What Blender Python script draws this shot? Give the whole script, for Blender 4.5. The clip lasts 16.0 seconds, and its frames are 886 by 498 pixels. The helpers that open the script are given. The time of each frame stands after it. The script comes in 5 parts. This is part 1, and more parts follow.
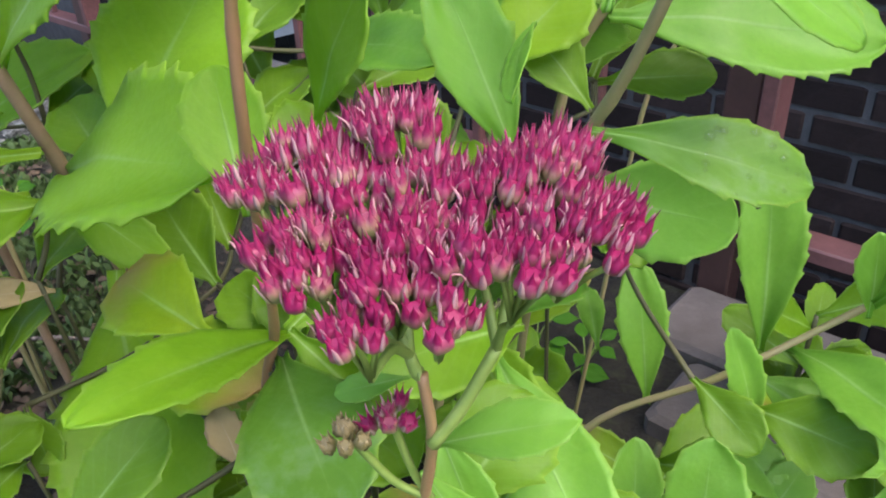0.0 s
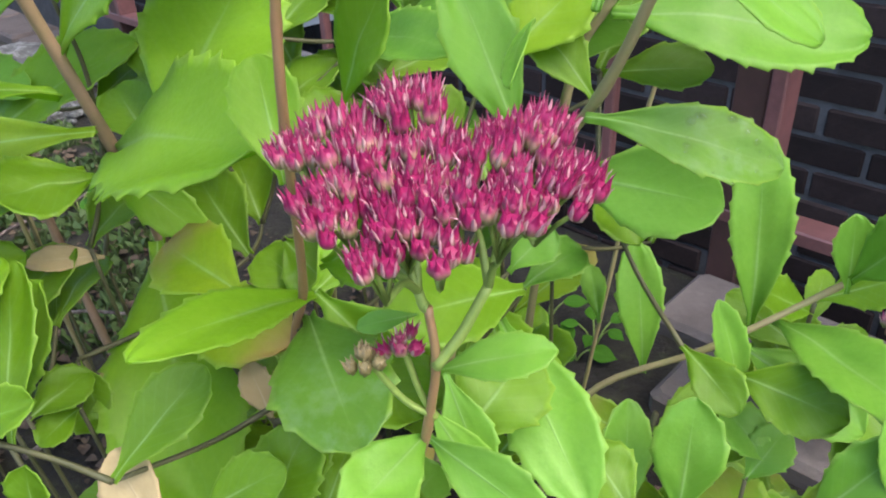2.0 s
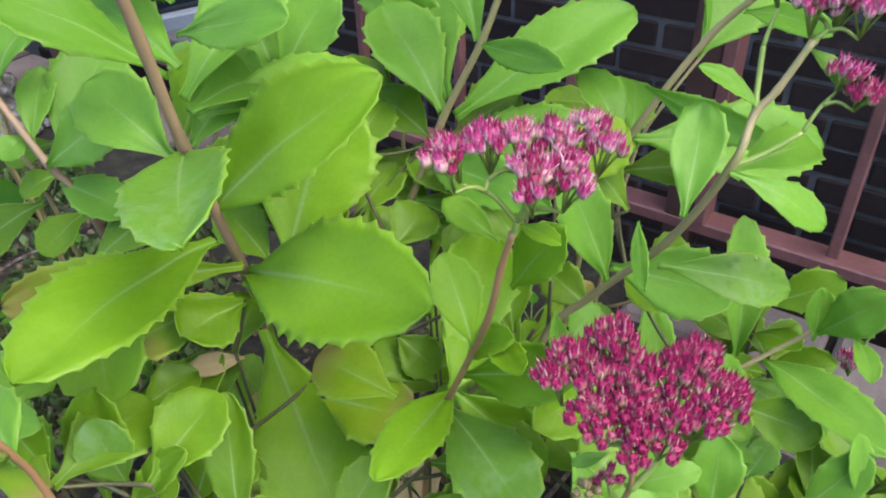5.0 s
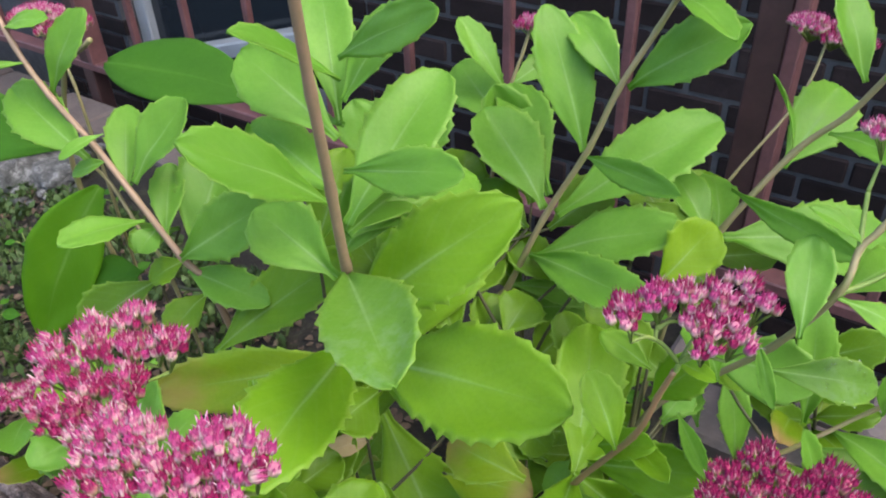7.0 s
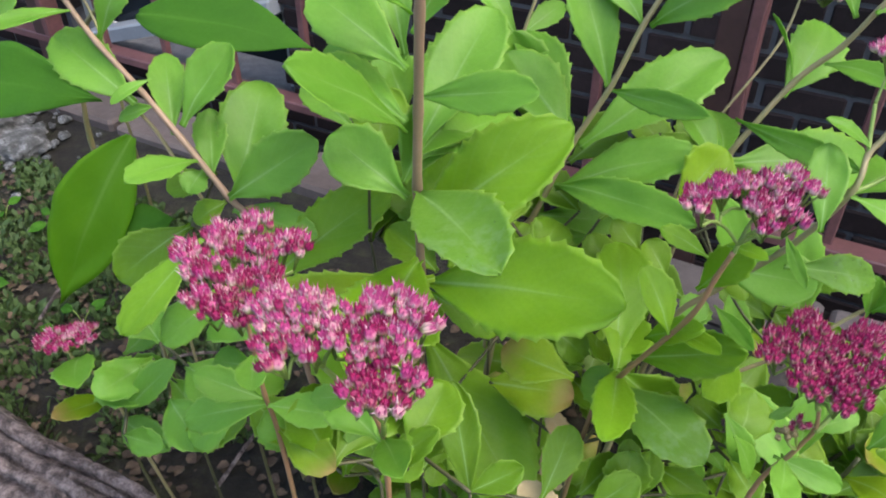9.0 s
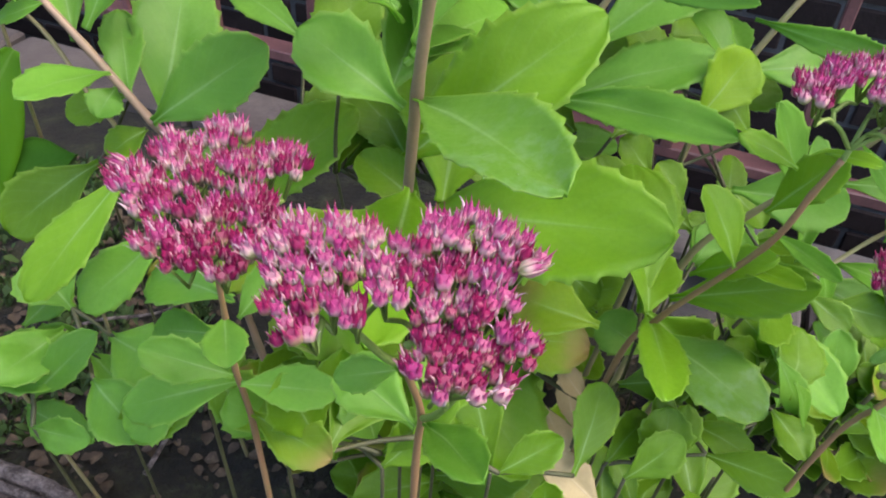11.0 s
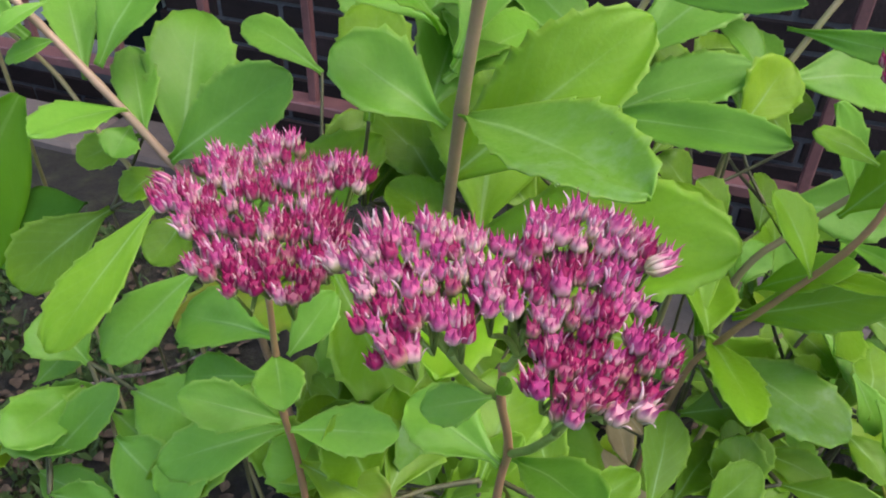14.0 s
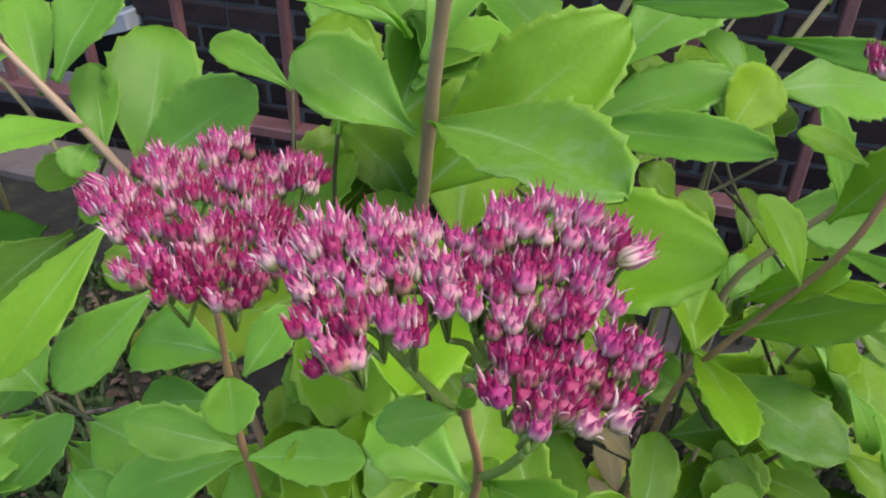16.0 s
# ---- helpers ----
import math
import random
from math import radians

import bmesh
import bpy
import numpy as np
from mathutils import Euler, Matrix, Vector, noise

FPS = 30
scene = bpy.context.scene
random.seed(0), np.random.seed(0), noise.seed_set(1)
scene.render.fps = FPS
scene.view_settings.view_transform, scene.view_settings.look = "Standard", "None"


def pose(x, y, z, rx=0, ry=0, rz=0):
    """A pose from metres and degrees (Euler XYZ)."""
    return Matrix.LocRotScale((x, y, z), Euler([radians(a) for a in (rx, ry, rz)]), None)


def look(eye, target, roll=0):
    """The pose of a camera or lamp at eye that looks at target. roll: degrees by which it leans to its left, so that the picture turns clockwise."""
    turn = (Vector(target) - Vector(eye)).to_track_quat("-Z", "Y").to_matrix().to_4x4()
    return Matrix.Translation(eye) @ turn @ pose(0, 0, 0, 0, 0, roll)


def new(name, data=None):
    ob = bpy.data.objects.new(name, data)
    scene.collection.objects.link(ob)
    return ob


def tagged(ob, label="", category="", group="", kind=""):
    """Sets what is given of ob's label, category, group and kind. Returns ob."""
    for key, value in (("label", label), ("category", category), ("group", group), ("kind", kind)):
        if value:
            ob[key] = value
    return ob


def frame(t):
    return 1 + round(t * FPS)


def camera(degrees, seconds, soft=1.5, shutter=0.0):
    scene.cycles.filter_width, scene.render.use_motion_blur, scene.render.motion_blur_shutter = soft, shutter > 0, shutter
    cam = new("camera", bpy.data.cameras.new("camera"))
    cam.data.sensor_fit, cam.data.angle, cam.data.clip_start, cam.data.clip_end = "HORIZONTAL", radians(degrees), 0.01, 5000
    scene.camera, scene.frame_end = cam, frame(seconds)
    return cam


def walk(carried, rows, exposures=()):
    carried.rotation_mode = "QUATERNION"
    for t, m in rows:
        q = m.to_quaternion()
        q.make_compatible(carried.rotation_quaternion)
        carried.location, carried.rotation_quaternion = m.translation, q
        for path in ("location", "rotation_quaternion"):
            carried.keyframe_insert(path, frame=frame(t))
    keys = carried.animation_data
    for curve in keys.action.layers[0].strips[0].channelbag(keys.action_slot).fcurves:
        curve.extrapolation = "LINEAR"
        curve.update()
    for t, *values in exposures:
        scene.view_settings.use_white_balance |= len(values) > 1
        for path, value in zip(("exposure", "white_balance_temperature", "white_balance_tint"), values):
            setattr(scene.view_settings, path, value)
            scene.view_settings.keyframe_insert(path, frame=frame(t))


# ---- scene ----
cam = camera(59.4, 16.0, soft=2.0)
PATH = [
    (0, (0.0287, 0.0161, 0.4039), (-0.0301, 1.2131, -0.3199), -2.8),
    (0.5, (0.0301, 0.0098, 0.4144), (-0.0210, 1.2075, -0.3087), -1.7),
    (1, (0.0322, -0.0133, 0.4151), (-0.0329, 1.1844, -0.3066), -2.0),
    (1.5, (0.0336, -0.0168, 0.4123), (-0.0462, 1.1718, -0.3227), -2.2),
    (2, (0.0329, -0.0105, 0.4123), (-0.0623, 1.1767, -0.3227), -2.8),
    (2.5, (0.0266, -0.0042, 0.4151), (-0.0406, 1.1774, -0.3325), -2.9),
    (3, (0.0175, -0.0098, 0.4312), (-0.0154, 1.1725, -0.3178), -2.9),
    (3.5, (0.0000, -0.0203, 0.4480), (0.0189, 1.1473, -0.3241), -3.3),
    (4, (-0.0210, -0.0336, 0.4669), (0.0287, 1.1207, -0.3241), -2.8),
    (4.5, (-0.0308, -0.0378, 0.4935), (0.0189, 1.1032, -0.3164), -2.2),
    (5, (-0.0455, -0.0427, 0.5208), (0.0287, 1.0871, -0.3024), -2.2),
    (5.2, (-0.0609, -0.0399, 0.5215), (0.0252, 1.0906, -0.2996), -2.0),
    (7.3, (-0.1113, -0.0455, 0.5908), (-0.0259, 1.0899, -0.2240), -2.2),
    (7.5, (-0.1155, -0.0546, 0.5908), (-0.0357, 1.0892, -0.2121), -2.1),
    (8, (-0.1477, -0.0812, 0.5915), (-0.0238, 1.0549, -0.2184), -2.3),
    (8.5, (-0.1624, -0.0875, 0.5908), (-0.0175, 1.0262, -0.2457), -1.9),
    (8.7, (-0.1701, -0.0875, 0.5894), (-0.0021, 1.0192, -0.2520), -1.4),
    (10.8, (-0.2135, -0.0168, 0.5306), (0.1449, 0.9996, -0.3633), 5.1),
    (11, (-0.2149, -0.0133, 0.5250), (0.1561, 0.9835, -0.3857), 3.8),
    (11.5, (-0.2310, -0.0021, 0.5061), (0.1897, 0.9821, -0.3969), 3.9),
    (12, (-0.2387, 0.0056, 0.5012), (0.1890, 1.0122, -0.3738), 3.0),
    (12.5, (-0.2387, 0.0084, 0.4991), (0.1925, 1.0297, -0.3563), 2.6),
    (13, (-0.2331, 0.0063, 0.5026), (0.1526, 1.0465, -0.3514), 0.7),
    (13.5, (-0.2296, 0.0056, 0.5040), (0.1694, 1.0451, -0.3444), 0.8),
    (14, (-0.2331, 0.0049, 0.5026), (0.1708, 1.0500, -0.3381), 1.4),
    (14.5, (-0.2352, 0.0084, 0.4963), (0.1939, 1.0619, -0.3206), 1.3),
    (15, (-0.2324, 0.0119, 0.4928), (0.2058, 1.0766, -0.3045), 1.3),
    (15.5, (-0.2324, 0.0140, 0.4851), (0.2072, 1.0801, -0.3087), 1.7),
    (16, (-0.2233, 0.0105, 0.4879), (0.2086, 1.0801, -0.3052), 1.0),
]
EXPOSURES = [(0.0, 2.12), (1.5, 2.26), (3.5, 2.24), (5.0, 2.12), (8.0, 1.93), (12.5, 1.94), (16.0, 1.82)]
walk(cam, [(t, look(eye, target, roll)) for t, eye, target, roll in PATH], EXPOSURES)

# world: bright overcast sky, soft sun
world = bpy.data.worlds.new("sky")
scene.world = world
world.use_nodes = True
wn, wl = world.node_tree.nodes, world.node_tree.links
sky = wn.new("ShaderNodeTexSky")
sky.sky_type, sky.sun_disc, sky.sun_elevation, sky.sun_rotation = "NISHITA", False, radians(55), radians(108)
sky.air_density, sky.dust_density = 1.0, 4.0
wn["Background"].inputs["Strength"].default_value = 0.15
wl.new(sky.outputs[0], wn["Background"].inputs["Color"])
sun = new("sun", bpy.data.lights.new("sun", "SUN"))
sun.data.energy, sun.data.angle, sun.data.color = 0.60, radians(50), (1.0, 0.96, 0.9)
sun.matrix_world = look((0, 0, 0), (-0.35, 0.4, -1.0))


# ---------------------------------------------------------------- materials
def shader(name):
    m = bpy.data.materials.new(name)
    m.use_nodes = True
    n, l = m.node_tree.nodes, m.node_tree.links
    return m, n, l, n["Principled BSDF"]


def ramp_of(n, l, source, *stops):
    r = n.new("ShaderNodeValToRGB")
    e = r.color_ramp.elements
    while len(e) < len(stops):
        e.new(0.5)
    for el, (p, c) in zip(e, stops):
        el.position, el.color = p, (*c, 1)
    l.new(source, r.inputs[0])
    return r.outputs[0]


def noise_of(n, l, scale, detail=4, rough=0.55, coord="Object"):
    tc, no = n.new("ShaderNodeTexCoord"), n.new("ShaderNodeTexNoise")
    no.inputs["Scale"].default_value, no.inputs["Detail"].default_value, no.inputs["Roughness"].default_value = scale, detail, rough
    l.new(tc.outputs[coord], no.inputs["Vector"])
    return no.outputs[0]


def maths(n, l, op, a, b=0.0, clamp=False):
    m = n.new("ShaderNodeMath")
    m.operation, m.use_clamp = op, clamp
    for k, v in enumerate((a, b)):
        if isinstance(v, (int, float)):
            m.inputs[k].default_value = v
        else:
            l.new(v, m.inputs[k])
    return m.outputs[0]


def mixed(n, l, fac, a, b, blend="MIX"):
    m = n.new("ShaderNodeMix")
    m.data_type, m.blend_type = "RGBA", blend
    for k, v in ((0, fac), (6, a), (7, b)):
        if isinstance(v, (int, float)):
            m.inputs[k].default_value = v
        elif isinstance(v, tuple):
            m.inputs[k].default_value = (*v, 1)
        else:
            l.new(v, m.inputs[k])
    return m.outputs[2]


def bumped(n, l, p, height, strength, distance):
    b = n.new("ShaderNodeBump")
    b.inputs["Strength"].default_value, b.inputs["Distance"].default_value = strength, distance
    l.new(height, b.inputs["Height"])
    l.new(b.outputs[0], p.inputs["Normal"])


def leaf_material(name, dark, light, rib, edge, rough=0.42, see=0.54, tip=None, wet=0.0):
    m, n, l, p = shader(name)
    uv, sep = n.new("ShaderNodeUVMap"), n.new("ShaderNodeSeparateXYZ")
    l.new(uv.outputs[0], sep.inputs[0])
    u, v = sep.outputs[0], sep.outputs[1]
    off = maths(n, l, "ABSOLUTE", maths(n, l, "SUBTRACT", u, 0.5))
    rnd = n.new("ShaderNodeObjectInfo").outputs["Random"]
    big, fine = noise_of(n, l, 34, 3), noise_of(n, l, 420, 5)
    tone = maths(n, l, "ADD", maths(n, l, "MULTIPLY", big, 0.75), maths(n, l, "ADD", maths(n, l, "MULTIPLY", rnd, 0.36), 0.10))
    col = ramp_of(n, l, tone, (0.25, dark), (0.85, light))
    # side veins, slanted from the midrib towards the tip
    wave = maths(n, l, "SINE", maths(n, l, "MULTIPLY", maths(n, l, "SUBTRACT", v, maths(n, l, "MULTIPLY", off, 0.7)), 46))
    vein = maths(n, l, "MULTIPLY", maths(n, l, "POWER", maths(n, l, "MAXIMUM", wave, 0.0), 6), 0.05)
    col = mixed(n, l, vein, col, rib)
    margin = maths(n, l, "MULTIPLY", maths(n, l, "SUBTRACT", off, 0.44), 12, True)
    col = mixed(n, l, margin, col, edge)
    # pale flesh on both sides of the midrib, widest at the base
    flesh = maths(n, l, "SUBTRACT", maths(n, l, "MULTIPLY", maths(n, l, "SUBTRACT", 1.0, v), 0.20), off)
    flesh = maths(n, l, "MULTIPLY", maths(n, l, "MULTIPLY", flesh, 6.0, True), maths(n, l, "MULTIPLY", big, 0.42))
    col = mixed(n, l, flesh, col, rib)
    half = maths(n, l, "MULTIPLY", maths(n, l, "SUBTRACT", 0.96, v), 0.058)
    ribbed = maths(n, l, "MULTIPLY", maths(n, l, "SUBTRACT", half, off), 40, True)
    col = mixed(n, l, maths(n, l, "MULTIPLY", ribbed, maths(n, l, "SUBTRACT", 0.80, maths(n, l, "MULTIPLY", v, 0.56))), col, rib)
    speck = maths(n, l, "MULTIPLY", maths(n, l, "SUBTRACT", fine, 0.42), 0.8, True)
    col = mixed(n, l, speck, col, dark)
    if tip:
        worn = maths(n, l, "MULTIPLY", maths(n, l, "ADD", maths(n, l, "SUBTRACT", v, 1.05), maths(n, l, "MULTIPLY", big, 0.75)), 2.6, True)
        col = mixed(n, l, worn, col, tip)
    bloom = noise_of(n, l, 75, 3, 0.6)
    waxy = maths(n, l, "MULTIPLY", maths(n, l, "SUBTRACT", bloom, 0.52), 2.2, True)
    waxy = maths(n, l, "MULTIPLY", waxy, maths(n, l, "SUBTRACT", 0.75, maths(n, l, "MULTIPLY", off, 1.3), True))
    col = mixed(n, l, maths(n, l, "MULTIPLY", waxy, 0.40), col, edge)
    gloss = maths(n, l, "ADD", maths(n, l, "MULTIPLY", fine, 0.25), rough - 0.1)
    if wet:
        drop = noise_of(n, l, 120, 4, 0.6)
        patch = maths(n, l, "MULTIPLY", maths(n, l, "MULTIPLY", maths(n, l, "SUBTRACT", drop, 0.46), 3, True), maths(n, l, "MULTIPLY", maths(n, l, "SUBTRACT", v, 0.3), 2.2, True))
        patch = maths(n, l, "MULTIPLY", patch, wet)
        col = mixed(n, l, maths(n, l, "MULTIPLY", patch, 0.30), col, (0.50, 0.62, 0.52))
        gloss = maths(n, l, "SUBTRACT", gloss, maths(n, l, "MULTIPLY", patch, 0.3))
    l.new(col, p.inputs["Base Color"])
    l.new(gloss, p.inputs["Roughness"])
    p.inputs["Specular IOR Level"].default_value = 0.38
    bumped(n, l, p, maths(n, l, "ADD", maths(n, l, "ADD", maths(n, l, "MULTIPLY", fine, 0.5), big), maths(n, l, "MULTIPLY", ribbed, -0.35)), 0.35, 0.0015)
    tr, mx = n.new("ShaderNodeBsdfTranslucent"), n.new("ShaderNodeMixShader")
    l.new(mixed(n, l, 0.35, col, (0.36, 0.56, 0.05)), tr.inputs["Color"])
    mx.inputs[0].default_value = see
    l.new(p.outputs[0], mx.inputs[1])
    l.new(tr.outputs[0], mx.inputs[2])
    l.new(mx.outputs[0], n["Material Output"].inputs["Surface"])
    return m


def rough_material(name, stops, scale, rough=0.8, bump=0.5, depth=0.004, fine=6.0, spread=0.0, shine=0.5):
    m, n, l, p = shader(name)
    p.inputs["Specular IOR Level"].default_value = shine
    a, b = noise_of(n, l, scale, 5, 0.6), noise_of(n, l, scale * fine, 5, 0.7)
    tone = maths(n, l, "ADD", maths(n, l, "MULTIPLY", a, 0.65), maths(n, l, "MULTIPLY", b, 0.35))
    if spread:
        rnd = n.new("ShaderNodeObjectInfo").outputs["Random"]
        tone = maths(n, l, "ADD", tone, maths(n, l, "MULTIPLY", maths(n, l, "SUBTRACT", rnd, 0.5), spread))
    l.new(ramp_of(n, l, tone, *stops), p.inputs["Base Color"])
    l.new(maths(n, l, "ADD", maths(n, l, "MULTIPLY", b, 0.25), rough - 0.12, True), p.inputs["Roughness"])
    bumped(n, l, p, maths(n, l, "ADD", a, maths(n, l, "MULTIPLY", b, 0.6)), bump, depth)
    return m


RIB, EDGE = (0.38, 0.58, 0.20), (0.34, 0.54, 0.08)
LEAVES = {
    "": leaf_material("sedum_leaf", (0.092, 0.212, 0.006), (0.190, 0.368, 0.014), RIB, EDGE),
    "green": leaf_material("sedum_leaf_fresh", (0.116, 0.298, 0.026), (0.225, 0.472, 0.056), (0.36, 0.57, 0.19), (0.33, 0.54, 0.10), rough=0.38),
    "dew": leaf_material("sedum_leaf_wet", (0.088, 0.23, 0.020), (0.18, 0.37, 0.045), RIB, EDGE, wet=1.0),
    "yellow": leaf_material("sedum_leaf_yellowing", (0.145, 0.28, 0.008), (0.29, 0.45, 0.018), RIB, EDGE, tip=(0.44, 0.27, 0.11)),
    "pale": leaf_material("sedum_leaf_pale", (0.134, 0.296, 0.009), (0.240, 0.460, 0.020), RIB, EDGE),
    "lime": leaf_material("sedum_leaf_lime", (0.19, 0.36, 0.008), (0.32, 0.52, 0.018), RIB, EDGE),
    "dry": leaf_material("sedum_leaf_withered", (0.30, 0.22, 0.10), (0.48, 0.38, 0.20), (0.5, 0.4, 0.25), (0.4, 0.28, 0.15), 0.6, 0.15),
    # shrub leaf with light shining through it, put into a brighter base colour
    "young": leaf_material("shrub_leaf_lit", (0.150, 0.380, 0.008), (0.220, 0.480, 0.015), (0.30, 0.54, 0.08), (0.20, 0.45, 0.018), 0.55, 0.6),
    "shrub": leaf_material("shrub_leaf", (0.028, 0.115, 0.003), (0.056, 0.195, 0.005), (0.078, 0.22, 0.015), (0.05, 0.17, 0.008), 0.75, 0.42),
}
STEM = rough_material("stem_skin", ((0.25, (0.16, 0.195, 0.055)), (0.5, (0.24, 0.205, 0.095)), (0.8, (0.31, 0.225, 0.13))), 45, 0.5, 0.25, 0.001)
PINK_STEM = rough_material("pinkish_stem_skin", ((0.25, (0.18, 0.145, 0.075)), (0.5, (0.27, 0.175, 0.11)), (0.8, (0.35, 0.225, 0.165))), 45, 0.5, 0.25, 0.001)
RUSSET_STEM = rough_material("russet_stem_skin", ((0.25, (0.17, 0.15, 0.05)), (0.5, (0.27, 0.155, 0.075)), (0.8, (0.34, 0.17, 0.10))), 60, 0.5, 0.25, 0.001)
# low stalks: shade beneath the leaves is put into this dark base colour
SHADED_STEM = rough_material("shaded_stem", ((0.25, (0.03, 0.036, 0.012)), (0.5, (0.065, 0.065, 0.025)), (0.8, (0.11, 0.09, 0.04))), 45, 0.6, 0.3, 0.001)
STALK = rough_material("young_stalk", ((0.3, (0.13, 0.22, 0.035)), (0.8, (0.27, 0.34, 0.085))), 90, 0.5, 0.2, 0.0008)
SOIL = rough_material("soil", ((0.34, (0.005, 0.004, 0.003)), (0.50, (0.020, 0.016, 0.010)), (0.60, (0.040, 0.040, 0.018)), (0.74, (0.10, 0.078, 0.052))), 30, 0.92, 1.0, 0.02, 6)
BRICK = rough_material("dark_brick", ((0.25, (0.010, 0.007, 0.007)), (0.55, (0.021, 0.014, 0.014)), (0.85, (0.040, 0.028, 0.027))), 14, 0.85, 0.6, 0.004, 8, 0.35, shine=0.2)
MORTAR = rough_material("mortar", ((0.3, (0.047, 0.047, 0.052)), (0.8, (0.112, 0.112, 0.120))), 40, 0.9, 0.7, 0.004)
PAVER = rough_material("paving_stone", ((0.25, (0.060, 0.050, 0.047)), (0.55, (0.115, 0.095, 0.090)), (0.85, (0.20, 0.168, 0.160))), 18, 0.85, 0.6, 0.004, 7, 0.4)
# darker copy of brown_paint, for the shaded face of the posts
SHADED_PAINT = rough_material("shaded_brown_paint", ((0.3, (0.030, 0.014, 0.013)), (0.55, (0.055, 0.026, 0.024)), (0.85, (0.09, 0.045, 0.042))), 22, 0.5, 0.35, 0.001, 9)
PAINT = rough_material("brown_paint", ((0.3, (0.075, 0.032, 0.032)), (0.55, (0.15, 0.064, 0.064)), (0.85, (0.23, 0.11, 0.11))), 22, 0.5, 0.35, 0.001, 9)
EDGING = rough_material("brown_edging_stone", ((0.25, (0.045, 0.034, 0.030)), (0.55, (0.095, 0.072, 0.064)), (0.85, (0.16, 0.125, 0.11))), 18, 0.85, 0.7, 0.004, 7, 0.4)
BARK = rough_material("bark", ((0.34, (0.012, 0.009, 0.008)), (0.46, (0.12, 0.088, 0.080)), (0.62, (0.40, 0.32, 0.30))), 80, 0.9, 1.0, 0.012, 5)
STONE = rough_material("pale_stone", ((0.3, (0.03, 0.03, 0.026)), (0.5, (0.13, 0.13, 0.125)), (0.66, (0.46, 0.46, 0.46))), 60, 0.85, 1.0, 0.010)
WHITE = rough_material("white_paint", ((0.3, (0.30, 0.31, 0.32)), (0.8, (0.46, 0.47, 0.48))), 12, 0.45, 0.15, 0.001)
LITTER = rough_material("dead_leaf", ((0.25, (0.020, 0.012, 0.007)), (0.5, (0.065, 0.042, 0.026)), (0.75, (0.22, 0.155, 0.095))), 55, 0.85, 0.5, 0.002, 5)
GRASS = rough_material("moss_and_weed", ((0.25, (0.018, 0.036, 0.008)), (0.6, (0.050, 0.095, 0.018)), (0.85, (0.10, 0.155, 0.034))), 12, 0.7, 0.4, 0.002)
GLASS, gn, gl, gp = shader("window_glass")
gp.inputs["Base Color"].default_value = (0.02, 0.025, 0.03, 1)
gp.inputs["Roughness"].default_value = 0.06
bumped(gn, gl, gp, noise_of(gn, gl, 3, 2), 0.05, 0.01)


WATER, gn, gl, gp = shader("water")
gp.inputs["Transmission Weight"].default_value, gp.inputs["IOR"].default_value, gp.inputs["Roughness"].default_value = 1.0, 1.33, 0.03


def petal_material(name, stops, see):
    m, n, l, p = shader(name)
    tc, sep = n.new("ShaderNodeTexCoord"), n.new("ShaderNodeSeparateXYZ")
    l.new(tc.outputs["Generated"], sep.inputs[0])
    rnd = n.new("ShaderNodeObjectInfo").outputs["Random"]
    h = maths(n, l, "ADD", sep.outputs[2], maths(n, l, "MULTIPLY", maths(n, l, "SUBTRACT", rnd, 0.5), 0.42))
    fine = noise_of(n, l, 900, 3)
    h = maths(n, l, "ADD", h, maths(n, l, "MULTIPLY", maths(n, l, "SUBTRACT", fine, 0.5), 0.35))
    col = ramp_of(n, l, h, *stops)
    l.new(col, p.inputs["Base Color"])
    p.inputs["Roughness"].default_value = 0.42
    p.inputs["Specular IOR Level"].default_value = 0.45
    tr, mx = n.new("ShaderNodeBsdfTranslucent"), n.new("ShaderNodeMixShader")
    l.new(col, tr.inputs["Color"])
    mx.inputs[0].default_value = see
    l.new(p.outputs[0], mx.inputs[1])
    l.new(tr.outputs[0], mx.inputs[2])
    l.new(mx.outputs[0], n["Material Output"].inputs["Surface"])
    return m


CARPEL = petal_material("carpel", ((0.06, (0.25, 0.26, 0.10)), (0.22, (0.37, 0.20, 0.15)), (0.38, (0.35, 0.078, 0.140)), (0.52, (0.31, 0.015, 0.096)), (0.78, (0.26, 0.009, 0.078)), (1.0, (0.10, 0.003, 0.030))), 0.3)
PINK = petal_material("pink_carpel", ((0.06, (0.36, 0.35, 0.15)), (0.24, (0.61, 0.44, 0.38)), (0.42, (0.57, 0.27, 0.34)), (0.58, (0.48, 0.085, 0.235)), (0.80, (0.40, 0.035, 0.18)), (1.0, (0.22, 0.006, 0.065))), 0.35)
PETAL = petal_material("petal", ((0.05, (0.52, 0.50, 0.30)), (0.4, (0.68, 0.52, 0.53)), (0.75, (0.66, 0.40, 0.51)), (1.0, (0.52, 0.18, 0.31))), 0.3)
ROSE = petal_material("rose_petal", ((0.05, (0.44, 0.40, 0.20)), (0.35, (0.58, 0.37, 0.36)), (0.65, (0.57, 0.29, 0.35)), (1.0, (0.48, 0.19, 0.25))), 0.3)
HUSK = petal_material("withered_bud", ((0.1, (0.16, 0.14, 0.05)), (0.9, (0.34, 0.25, 0.13))), 0.1)


# ---------------------------------------------------------------- helpers
def thing(name, at, label, category, group="", kind=""):
    ob = new(name)
    ob.location = at
    ob.empty_display_size = 0.02
    return tagged(ob, label, category, group, kind)


def root_of(ob):
    while ob.parent:
        ob = ob.parent
    return ob


